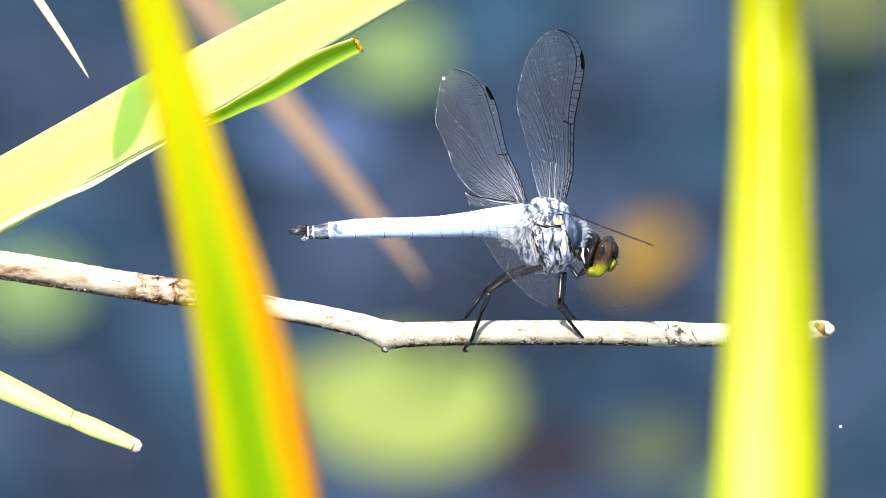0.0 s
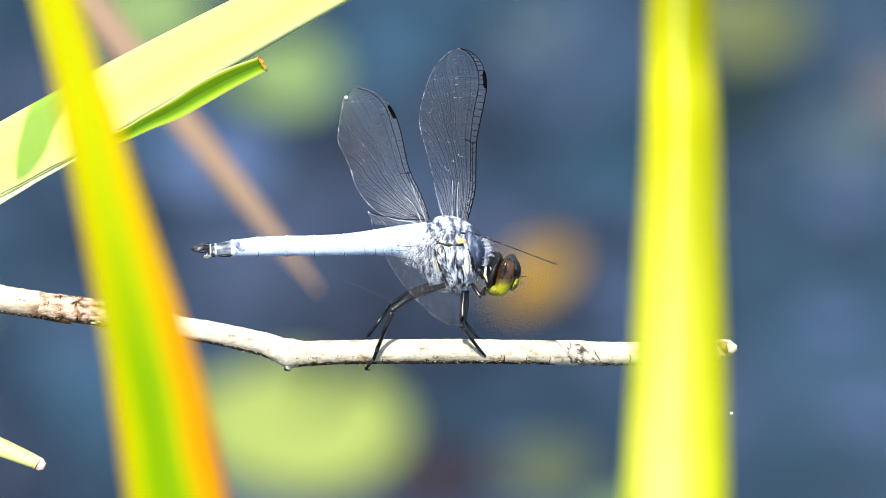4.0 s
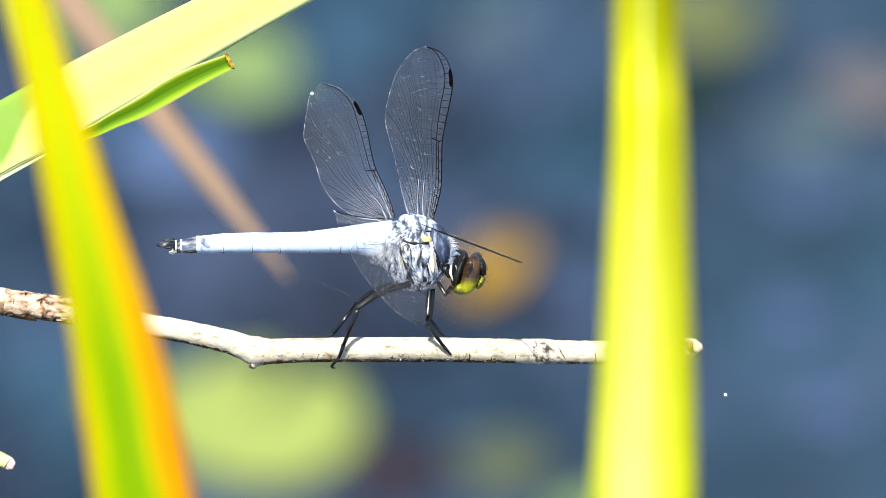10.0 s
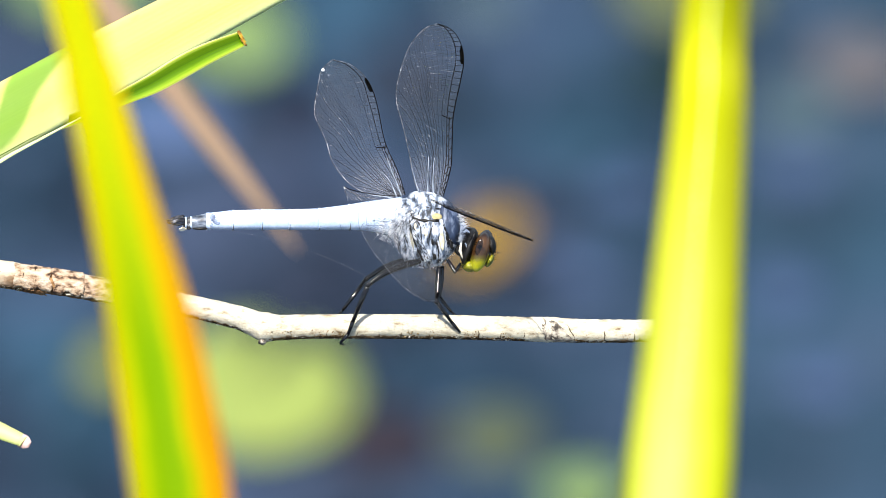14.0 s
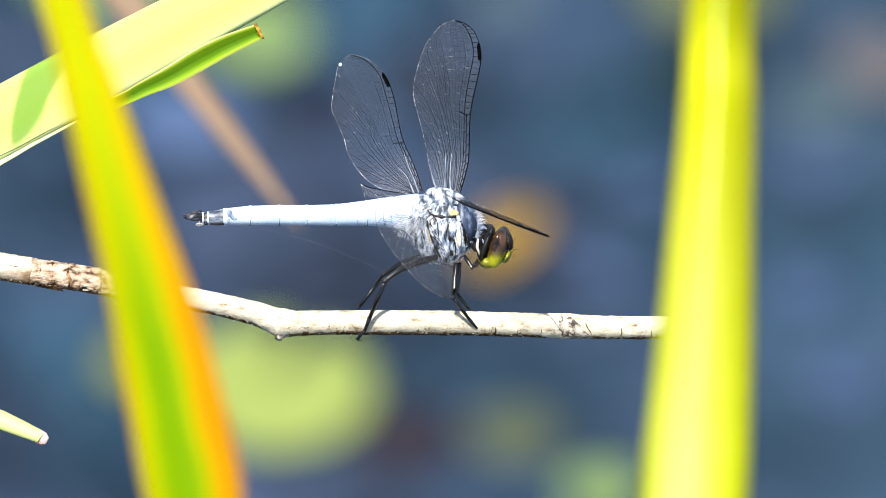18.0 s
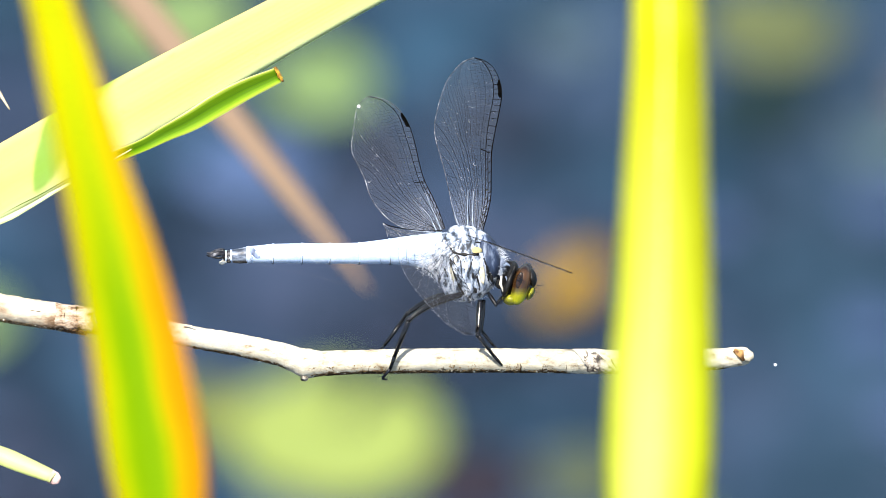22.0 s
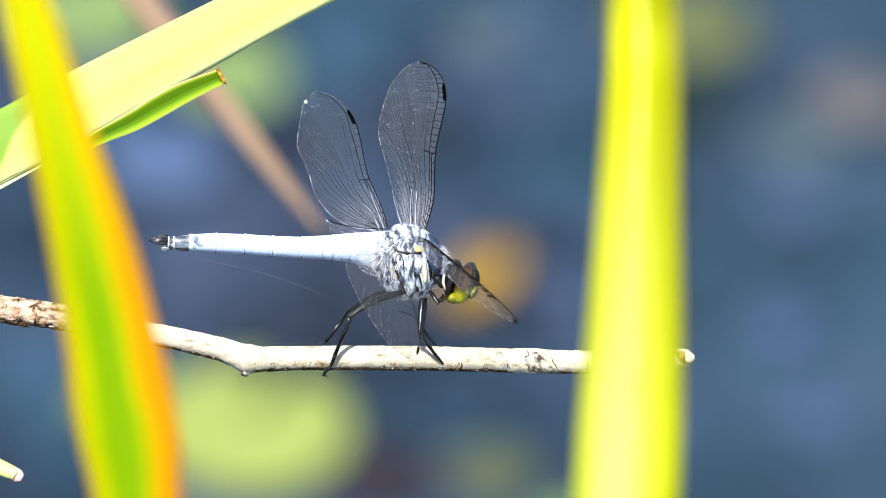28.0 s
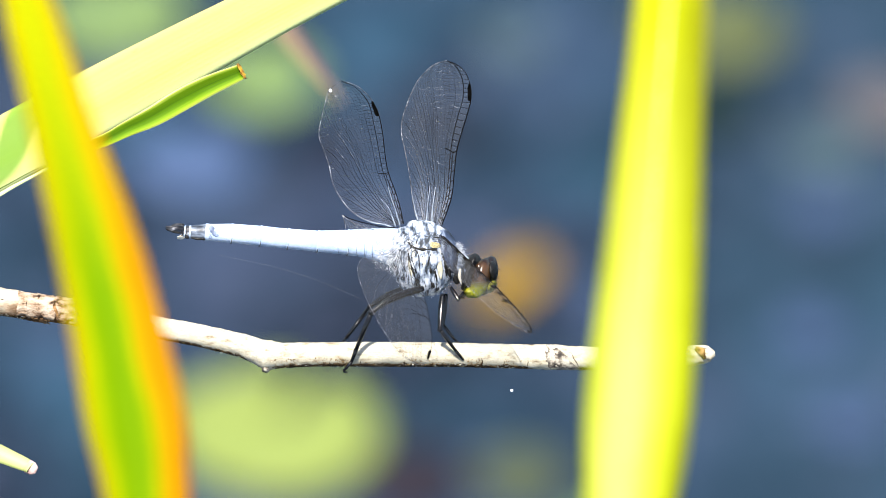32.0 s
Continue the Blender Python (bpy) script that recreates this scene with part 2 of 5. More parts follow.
GREEN_LEAF = leaf_mat("fresh_green_leaf", [(0.0, (0.66, 0.68, 0.30)), (0.07, (0.40, 0.48, 0.06)), (0.2, (0.10, 0.19, 0.004)), (0.45, (0.055, 0.13, 0.002)), (0.66, (0.10, 0.22, 0.003)), (0.84, (0.22, 0.36, 0.010)), (0.96, (0.40, 0.50, 0.05)), (1.0, (0.60, 0.64, 0.22))], 0.35, 0.3, ribs=14, blotch=(0.03, 0.06, 0.004))
PALE_TIP = leaf_mat("pale_leaf_tip", [(0.0, (0.50, 0.54, 0.20)), (0.5, (0.62, 0.65, 0.34)), (1.0, (0.45, 0.50, 0.17))], 0.25, 0.3, blotch=(0.6, 0.40, 0.22))
CREAM = leaf_mat("dry_cream_leaf", [(0.0, (0.66, 0.5, 0.3)), (0.5, (0.85, 0.76, 0.55)), (1.0, (0.6, 0.45, 0.255))], 0.2, 0.2)
DEAD_LEAF = leaf_mat("dead_brown_leaf", [(0.0, (0.225, 0.155, 0.103)), (0.5, (0.30, 0.208, 0.142)), (1.0, (0.235, 0.16, 0.108))], 0.08, 0.2)
PINK_LEAF = leaf_mat("dead_pink_leaf", [(0.0, (0.6, 0.4, 0.28)), (1.0, (0.66, 0.5, 0.36))], 0.2, 0.2)
RIB_PALE = surface("pale_rib", [(0.3, (0.50, 0.60, 0.12)), (0.7, (0.66, 0.72, 0.25))], 400, 0.5)
RIB_GREEN = surface("green_rib", [(0.3, (0.16, 0.30, 0.002)), (0.7, (0.22, 0.36, 0.004))], 400, 0.6, spec=0.1)
FOLD_SHADE = surface("shaded_fold", [(0.3, (0.03, 0.06, 0.004)), (0.7, (0.08, 0.14, 0.01))], 400, 0.7, spec=0.1)
RIB_STRAW = surface("straw_rib", [(0.3, (0.60, 0.64, 0.26)), (0.7, (0.70, 0.74, 0.36))], 400, 0.5)
SHADOW_GREEN = leaf_mat("shadow_tinting_leaf", [(0.0, (0.3, 0.5, 0.04)), (1.0, (0.2, 0.4, 0.02))], 0.2, 0.4, clear=0.72)
WITHERED = surface("withered_pink_tip", [(0.3, (0.36, 0.22, 0.2)), (0.7, (0.6, 0.45, 0.42))], 600)
BURNT = surface("burnt_leaf_tip", [(0.38, (0.03, 0.012, 0.004)), (0.5, (0.30, 0.14, 0.01)), (0.62, (0.55, 0.34, 0.02))], 1600)

BARE_WOOD = surface("bleached_wood", [(0.28, (0.13, 0.085, 0.045)), (0.36, (0.34, 0.28, 0.19)), (0.44, (0.47, 0.42, 0.31)), (0.7, (0.55, 0.505, 0.395))], 1100, 0.8, 0.7, 2e-4, 4200, (0.5, 1, 1))
BARK = surface("flaking_bark", [(0.36, (0.035, 0.016, 0.008)), (0.42, (0.19, 0.115, 0.066)), (0.48, (0.375, 0.262, 0.17)), (0.64, (0.53, 0.435, 0.33))], 1000, 0.85, 1.0, 6e-4, 2600, (0.7, 1.2, 1))
PALE_BARK = surface("bleached_bark", [(0.34, (0.14, 0.075, 0.033)), (0.42, (0.31, 0.215, 0.135)), (0.49, (0.455, 0.37, 0.26)), (0.64, (0.535, 0.465, 0.355))], 420, 0.8, 0.8, 2e-4, 2200, (0.35, 1.2, 1))
INNER_BARK = surface("dark_inner_bark", [(0.35, (0.03, 0.014, 0.006)), (0.5, (0.16, 0.075, 0.025)), (0.66, (0.38, 0.22, 0.10))], 900, 0.9, 1.0, 3e-4, 3000, (0.5, 1, 1))
STAIN = surface("tan_stain", [(0.35, (0.14, 0.08, 0.03)), (0.65, (0.34, 0.23, 0.10))], 1600, 0.9)
SCAR = surface("weathered_scar", [(0.38, (0.030, 0.024, 0.020)), (0.47, (0.14, 0.115, 0.09)), (0.56, (0.34, 0.30, 0.24)), (0.66, (0.50, 0.46, 0.37))], 1100, 0.9, 0.8, 1.5e-4, 3000)
PITH = surface("broken_pith", [(0.4, (0.10, 0.04, 0.01)), (0.6, (0.42, 0.24, 0.08))], 1500, 0.9)
CRUST = surface("pale_lichen", [(0.3, (0.5, 0.42, 0.28)), (0.6, (0.8, 0.76, 0.66))], 3000, 0.9)
# near-black of the cracks, also of the grains that paint the underside's shade
CRACK_AND_SHADE = surface("dark_crack_and_shade", [(0.3, (0.018, 0.012, 0.007)), (0.7, (0.07, 0.042, 0.022))], 2500, 1.0, spec=0.05)

CHALK_BLUE = surface("chalky_blue", [(0.3, (0.33, 0.44, 0.66)), (0.5, (0.43, 0.535, 0.72)), (0.7, (0.53, 0.61, 0.75))], 500, 0.7, 0.25, 5e-5, 2600)
SMUDGE = surface("worn_blue_smudge", [(0.36, (0.07, 0.09, 0.15)), (0.5, (0.20, 0.25, 0.37)), (0.62, (0.40, 0.48, 0.64))], 900, 0.6, 0.3, 5e-5, 2200)
SLATE_TAIL = surface("slate_tail", [(0.38, (0.02, 0.024, 0.035)), (0.48, (0.09, 0.11, 0.15)), (0.62, (0.34, 0.39, 0.47))], 700, 0.45, 0.3, 5e-5, 2200, (0.5, 1.2, 1))
CLASPER = surface("grey_backed_black", [(0.42, (0.006, 0.006, 0.008)), (0.58, (0.05, 0.05, 0.06)), (0.7, (0.32, 0.33, 0.36))], 900, 0.4, spec=0.3)
GAP_SHADE = surface("shaded_gap", [(0.3, (0.05, 0.06, 0.08)), (0.7, (0.16, 0.18, 0.22))], 1500, 0.7)
CHALK_GREY = surface("worn_chalky_tail", [(0.38, (0.03, 0.036, 0.05)), (0.52, (0.18, 0.22, 0.30)), (0.66, (0.5, 0.57, 0.68))], 900, 0.55, 0.3, 5e-5, 2200)
TAIL_BLACK = surface("tail_black", [(0.4, (0.006, 0.006, 0.008)), (0.55, (0.03, 0.03, 0.036)), (0.66, (0.5, 0.52, 0.56))], 2200, 0.4, spec=0.2)
SEAM = surface("segment_seam", [(0.3, (0.05, 0.07, 0.11)), (0.7, (0.22, 0.27, 0.36))], 1500, 0.6)
THORAX_SKIN = surface("chalky_thorax", [(0.39, (0.010, 0.014, 0.022)), (0.45, (0.11, 0.14, 0.19)), (0.52, (0.33, 0.37, 0.45)), (0.62, (0.58, 0.60, 0.64))], 900, 0.6, 1.0, 2.5e-4, 2400, (1.5, 0.7, 1))
BLUE_SKIN = surface("slate_blue_collar", [(0.38, (0.010, 0.015, 0.030)), (0.55, (0.040, 0.060, 0.115)), (0.72, (0.34, 0.39, 0.48))], 500, 0.5, 0.4, 1e-4, 2600, (2.2, 0.6, 1))
BLACK_SKIN = surface("dull_black_skin", [(0.3, (0.004, 0.0035, 0.003)), (0.62, (0.010, 0.009, 0.008)), (0.78, (0.05, 0.045, 0.04))], 1700, 0.42, 0.6, 1e-4, spec=0.25)
CREAM_SKIN = surface("cream_stripe_skin", [(0.3, (0.38, 0.34, 0.24)), (0.7, (0.60, 0.57, 0.45))], 1500, 0.6)
YELLOW_SKIN = surface("yellow_spot_skin", [(0.3, (0.42, 0.33, 0.10)), (0.7, (0.60, 0.52, 0.28))], 1800, 0.6)
LEG_BLACK = surface("black_leg", [(0.3, (0.002, 0.0016, 0.0016)), (0.66, (0.004, 0.003, 0.003)), (0.80, (0.10, 0.07, 0.055))], 1400, 0.16, 0.3, 5e-5, spec=0.5)
EYE_SKIN = graded("brown_over_green_eye", [(0.0, (0.16, 0.14, 0.004)), (0.16, (0.40, 0.40, 0.008)), (0.30, (0.30, 0.29, 0.008)), (0.39, (0.10, 0.080, 0.008)), (0.50, (0.050, 0.022, 0.007)), (0.85, (0.060, 0.028, 0.010)), (1.0, (0.015, 0.008, 0.004))], 1, 3000, 0.24, 0.2)
# darkened copy of the eye colours: the far eye's shade is painted in
EYE_SHADE = graded("shaded_far_eye", [(0.0, (0.12, 0.11, 0.004)), (0.25, (0.10, 0.10, 0.006)), (0.4, (0.02, 0.015, 0.008)), (1.0, (0.012, 0.009, 0.008))], 1, 3000, 0.25, 0.2)
EYE_DARK = surface("dark_eye_spot", [(0.3, (0.010, 0.005, 0.003)), (0.7, (0.030, 0.014, 0.006))], 1500, 0.22)
FACE_YELLOW = surface("green_yellow_face", [(0.35, (0.10, 0.09, 0.006)), (0.7, (0.36, 0.36, 0.02))], 1500, 0.35)
RUFF = surface("grey_hair", [(0.3, (0.18, 0.20, 0.24)), (0.7, (0.50, 0.53, 0.58))], 600, 0.5)
HAIR = surface("pale_hair", [(0.3, (0.74, 0.76, 0.80)), (0.7, (0.88, 0.88, 0.88))], 300, 0.5)
VEIN = surface("dark_wing_vein", [(0.3, (0.001, 0.001, 0.001)), (0.7, (0.006, 0.005, 0.005))], 900, 0.8, spec=0.02)
NET_VEIN = surface("dark_net_vein", [(0.40, (0.002, 0.002, 0.003)), (0.6, (0.004, 0.004, 0.006)), (0.74, (0.06, 0.065, 0.075))], 1500, 0.6, spec=0.06)
# pale veins and rims; the sun's glint is put into this colour too
GLINT_VEIN = surface("pale_vein_and_glint", [(0.40, (0.012, 0.013, 0.017)), (0.54, (0.13, 0.135, 0.155)), (0.70, (0.52, 0.52, 0.52))], 1300, 0.4, spec=0.2)
ROOT = surface("blue_white_root_vein", [(0.35, (0.10, 0.13, 0.18)), (0.65, (0.42, 0.48, 0.56))], 900, 0.4)
STIGMA = surface("black_wing_mark", [(0.3, (0.001, 0.001, 0.001)), (0.7, (0.003, 0.003, 0.003))], 900, 0.9, spec=0.0)
SKIN_CLEAR = sheer("clear_wing_skin", (0.46, 0.50, 0.60), 0.020, 0.3, 0.09)
SKIN_FAINT = sheer("hazy_wing_skin", (0.52, 0.51, 0.50), 0.034, 0.4)
SKIN_MILKY = sheer("milky_wing_skin", (0.40, 0.39, 0.39), 0.11, 0.45)
SILK = sheer("spider_silk", (0.9, 0.92, 0.95), 0.06, 0.3)
FLUFF = surface("white_fluff", [(0.3, (0.8, 0.8, 0.8)), (0.7, (0.9, 0.9, 0.9))], 900)


def pad_mat(name, a, b, rough=0.5):
    return surface(name, [(0.3, a), (0.7, b)], 60, rough, 0.4, 5e-4, 500, spec=0.15)


PAD_LIME = pad_mat("lime_pad", (0.160, 0.200, 0.046), (0.210, 0.258, 0.064))
PAD_GREEN = pad_mat("green_pad", (0.10, 0.155, 0.055), (0.15, 0.215, 0.075))
PAD_OCHRE = pad_mat("ochre_pad", (0.19, 0.108, 0.006), (0.26, 0.155, 0.010))
PAD_DARK = pad_mat("rotten_dark_pad", (0.0025, 0.0105, 0.0110), (0.006, 0.018, 0.0185), 0.8)
PAD_OLIVE = pad_mat("olive_pad", (0.098, 0.110, 0.024), (0.155, 0.168, 0.034))
PAD_KHAKI = pad_mat("khaki_pad", (0.060, 0.072, 0.030), (0.095, 0.108, 0.040))
PAD_MUD = pad_mat("muddy_pad", (0.012, 0.0095, 0.014), (0.022, 0.018, 0.026), 0.9)
PAD_MOSS = pad_mat("mossy_pad", (0.0434, 0.0558, 0.031), (0.0682, 0.0806, 0.0434))
PAD_ROSE = pad_mat("faded_rose_pad", (0.066, 0.062, 0.066), (0.094, 0.086, 0.090))
# blue-grey of the sky mirrored in ripples, painted on leaf shapes
SKY_GLINT = pad_mat("blue_grey_sky_glint", (0.030, 0.050, 0.105), (0.044, 0.070, 0.135))
DARK_WATER = pad_mat("dark_water_patch", (0.0050, 0.0075, 0.0170), (0.0085, 0.0125, 0.0250), 0.6)
DUSKY_WATER = pad_mat("dusky_water_patch", (0.0095, 0.0150, 0.0270), (0.0135, 0.0205, 0.0350), 0.6)
BRIGHT_SKY_GLINT = pad_mat("bright_sky_glint", (0.046, 0.074, 0.150), (0.066, 0.102, 0.19))
PAD_TEAL = pad_mat("grey_green_pad", (0.0372, 0.062, 0.0744), (0.0558, 0.0868, 0.0992))

# ---- building helpers ----
PIVOT = {}


def g(x, y, c=0.0):
    """A point of the subject's frame from grid steps across and down and metres towards the eye."""
    s = 1 - c / REACH
    return Vector(((x - 784) * GRID * s, (441 - y) * GRID * s, c))


def thing(name, pivot, label, category, group=""):
    ob = new(name)
    ob.empty_display_size = 0.004
    ob.matrix_world = FRAME @ Matrix.Translation(pivot)
    PIVOT[ob] = Vector(pivot)
    return tagged(ob, label, category, group)


def part(name, bm, material, parent, label="", pivot=None, smooth=True, kind=""):
    pv = Vector(pivot) if pivot is not None else PIVOT[parent].copy()
    bmesh.ops.translate(bm, verts=bm.verts, vec=-pv)
    me = bpy.data.meshes.new(name)
    bm.to_mesh(me)
    bm.free()
    if smooth:
        me.polygons.foreach_set("use_smooth", [True] * len(me.polygons))
    me.materials.append(material)
    ob = new(name, me)
    ob.parent = parent
    ob.location = pv - PIVOT[parent]
    PIVOT[ob] = pv
    return tagged(ob, label, kind=kind)


def spline(pts, n):
    """n + 1 even steps along a smooth curve through rows of numbers."""
    P = np.array(pts, float)
    P = np.vstack([2 * P[0] - P[1], P, 2 * P[-1] - P[-2]])
    out = []
    segs = len(P) - 3
    for i in range(n + 1):
        q = min(i / n * segs, segs - 1e-9)
        j, f = int(q), q - int(q)
        a, b, c, d = P[j:j + 4]
        out.append(0.5 * (2 * b + (c - a) * f + (2 * a - 5 * b + 4 * c - d) * f * f + (3 * b - a - 3 * c + d) * f ** 3))
    return np.array(out)


def tube(bm, pts, radii, n=8, rough=0.0, squash=1.0, caps=True, seed=0.0):
    """A round body along pts; rough makes its skin uneven."""
    rings = []
    pts = [Vector(p[:3]) for p in pts]
    side = None
    for i, p in enumerate(pts):
        d = (pts[min(i + 1, len(pts) - 1)] - pts[max(i - 1, 0)]).normalized()
        if side is None:
            side = d.cross(Vector((0, 0, 1)) if abs(d.z) < 0.9 else Vector((0, 1, 0))).normalized()
        side = (side - d * side.dot(d)).normalized()
        other = d.cross(side)
        r = radii[i] if hasattr(radii, "__len__") else radii
        ring = []
        for k in range(n):
            a = 2 * math.pi * k / n
            q = side * math.cos(a) + other * math.sin(a) * squash
            rr = r
            if rough:
                rr *= 1 + rough * noise.noise((p + q * r) * 900 + Vector((seed, 0, 0))) + 0.5 * rough * noise.noise((p + q * r) * 2600)
            ring.append(bm.verts.new(p + q * rr))
        rings.append(ring)
    for a, b in zip(rings, rings[1:]):
        for k in range(n):
            bm.faces.new((a[k], a[(k + 1) % n], b[(k + 1) % n], b[k]))
    if caps and n > 2:
        bm.faces.new(rings[0][::-1])
        bm.faces.new(rings[-1])
    return rings


def ball(bm, centre, rx, ry, rz, turn=0.0, nu=16, nv=10, bump=0.0):
    """An egg-shaped body, turned in the plane of the subject."""
    m = Matrix.Translation(centre) @ Matrix.Rotation(turn, 4, "Z") @ Matrix.Diagonal((rx, ry, rz, 1))
    res = bmesh.ops.create_uvsphere(bm, u_segments=nu, v_segments=nv, radius=1.0)
    for v in res["verts"]:
        k = 1 + (bump * noise.noise(v.co * 2.5) if bump else 0)
        v.co = m @ (v.co * k)
    return res["verts"]


def ribbon(rows, n, cols=9, thick=1.5e-4, arch=0.0, ragged=0.0, seed=0, span=(0.0, 1.0), rib=None):
    """A strap leaf, or a strip of its width (span), or its rib (place across, radius). Rows: centre, half width, tilt out of the subject's plane."""
    bm = bmesh.new()
    uv = bm.loops.layers.uv.new("UVMap")
    S = spline([(*p, hw, tl) for p, hw, tl in rows], n)
    C = [Vector(s[:3]) for s in S]
    top, low, line = [], [], []
    run = 0.0
    way = -1.0 if (C[n // 2 + 1] - C[n // 2]).cross(Vector((0, 0, 1))).normalized().x < -0.6 else 1.0
    for i, s in enumerate(S):
        d = (C[min(i + 1, n)] - C[max(i - 1, 0)]).normalized()
        flat = d.cross(Vector((0, 0, 1))).normalized() * way
        nrm = flat.cross(d).normalized() * way
        across = flat * math.cos(s[4]) + nrm * math.sin(s[4])
        nrm = across.cross(d).normalized() * way
        if i:
            run += (C[i] - C[i - 1]).length
        ra, rb = [], []
        for k in range(cols):
            u = span[0] + (span[1] - span[0]) * k / (cols - 1)
            q = 2 * u - 1
            hw = s[3] * (1 + ragged * noise.noise(Vector((run * 300, q * 3, seed))))
            p = C[i] + across * (q * hw) + nrm * (arch * hw * (1 - q * q))
            half = thick / 2 * (1 - 0.92 * q ** 8)
            ra.append((bm.verts.new(p + nrm * half), u, run))
            rb.append((bm.verts.new(p - nrm * half), u, run))
        if rib:
            q = 2 * rib[0] - 1
            line.append((C[i] + across * (q * s[3]) + nrm * (arch * s[3] * (1 - q * q) + rib[1] * 0.4), rib[1] * min(1.0, s[3] / 3e-3)))
        top.append(ra)
        low.append(rb)

    if rib:
        bm.free()
        bm = bmesh.new()
        tube(bm, [p for p, r in line], [r for p, r in line], 7, squash=0.7)
        return bm

    def quad(*vs):
        f = bm.faces.new([v[0] for v in vs])
        for lp, v in zip(f.loops, vs):
            lp[uv].uv = (v[1], v[2])
    for i in range(n):
        for k in range(cols - 1):
            quad(top[i][k], top[i][k + 1], top[i + 1][k + 1], top[i + 1][k])
            quad(low[i][k + 1], low[i][k], low[i + 1][k], low[i + 1][k + 1])
        quad(low[i][0], top[i][0], top[i + 1][0], low[i + 1][0])
        quad(top[i][-1], low[i][-1], low[i + 1][-1], top[i + 1][-1])
    for k in range(cols - 1):
        quad(top[0][k + 1], top[0][k], low[0][k], low[0][k + 1])
        quad(top[n][k], top[n][k + 1], low[n][k + 1], low[n][k])
    for e in bm.edges:
        if len(e.link_faces) == 2 and e.calc_face_angle(0.0) > 1.0:
            e.smooth = False
    return bm


MM = 1e-3


def grain(bm, centre, rx, ry, rz, turn=0.0):
    """A small eight-sided lump."""
    c, s = math.cos(turn), math.sin(turn)
    k = [1 + 0.3 * random.uniform(-1, 1) for _ in range(6)]
    dirs = ((k[0] * rx, 0, 0), (0, k[1] * ry, 0), (-k[2] * rx, 0, 0), (0, -k[3] * ry, 0), (0, 0, k[4] * rz), (0, 0, -k[5] * rz))
    v = [bm.verts.new(centre + Vector((x * c - y * s, x * s + y * c, z))) for x, y, z in dirs]
    for a in range(4):
        bm.faces.new((v[a], v[(a + 1) % 4], v[4]))
        bm.faces.new((v[(a + 1) % 4], v[a], v[5]))


def strap(ob, rows, n, cols, thick, arch, blade, rib=None, margin=None):
    """A whole strap leaf: blade, midrib and, where it has turned colour, a margin."""
    cut = margin[0] if margin else 1.0
    part("leaf_blade", ribbon(rows, n, cols, thick, arch, span=(0.0, cut)), blade, ob)
    if margin:
        part("margin", ribbon(rows, n, 5, thick, arch, span=(cut, 1.0)), blade, ob, margin[1])
    if rib:
        part("midrib", ribbon(rows, n, 3, thick, arch, rib=rib[:2]), rib[2], ob)


# ---- setting: the pond ----
bm = bmesh.new()
grid = [bm.verts.new((sx * 400, sy * 400, 0)) for sx, sy in ((-1, -1), (1, -1), (1, 1), (-1, 1))]
bm.faces.new(grid)
me = bpy.data.meshes.new("water")
bm.to_mesh(me)
bm.free()
me.materials.append(WATER)
tagged(new("water", me), "dark blue pond water with soft ripples", "water", kind="structure")


def floating_leaf(x, y, r, material, label, turn=0.0, notch=0.35, oval=1.0, spin=0.0):
    """A floating leaf with a notch, a slightly dished blade and a stalk under water."""
    ob = new("floating_leaf")
    ob.location = (x, y, 0.0015)
    ob.rotation_euler = (0, 0, radians(spin))
    PIVOT[ob] = Vector((0, 0, 0))
    bm = bmesh.new()
    n, rings = 40, 5
    vs = []
    for j in range(rings + 1):
        row = []
        for k in range(n + 1):
            a = notch / 2 + (2 * math.pi - notch) * k / n + turn
            rr = r * j / rings * (1 + 0.05 * noise.noise(Vector((math.cos(a) * 2, math.sin(a) * 2, x * 90))))
            z = 0.0004 + 0.03 * r * (j / rings) ** 3 + 0.02 * r * noise.noise(Vector((math.cos(a) * 3 * j / rings, math.sin(a) * 3 * j / rings, y * 50)))
            row.append((math.cos(a) * rr * oval, math.sin(a) * rr, z))
        vs.append(row)
    top = [[bm.verts.new(p) for p in row] for row in vs]
    low = [[bm.verts.new((p[0] * 0.99, p[1] * 0.99, p[2] - 0.0006)) for p in row] for row in vs]
    for j in range(rings):
        for k in range(n):
            bm.faces.new((top[j][k], top[j + 1][k], top[j + 1][k + 1], top[j][k + 1]))
            bm.faces.new((low[j][k + 1], low[j + 1][k + 1], low[j + 1][k], low[j][k]))
    for k in range(n):
        bm.faces.new((top[rings][k], low[rings][k], low[rings][k + 1], top[rings][k + 1]))
    bmesh.ops.remove_doubles(bm, verts=bm.verts, dist=1e-6)
    part("blade", bm, material, ob)
    bm = bmesh.new()
    tube(bm, [(0, 0, -0.0005), (0.002, -0.001, -0.03), (0.006, 0.002, -0.08)], 0.0012, 6)
    part("stalk", bm, PAD_OLIVE, ob)
    return tagged(ob, label, "floating leaf", "leaves floating on the pond")


floating_leaf(-0.0352, 0.9735, 0.0205, PAD_LIME, "pale lime-green round leaf floating on dark water", 1.2, oval=1.0)
floating_leaf(-0.0392, 1.0899, 0.0125, PAD_GREEN, "mid-green round leaf floating on the pond", 2.6, oval=0.85)
floating_leaf(0.0098, 1.0235, 0.0056, PAD_OCHRE, "ochre yellow dying leaf floating on the pond", 0.4, notch=0.2, oval=2.0, spin=62)
floating_leaf(0.0470, 1.0820, 0.0110, PAD_DARK, "small rotten dark leaf on the water", 2.0)
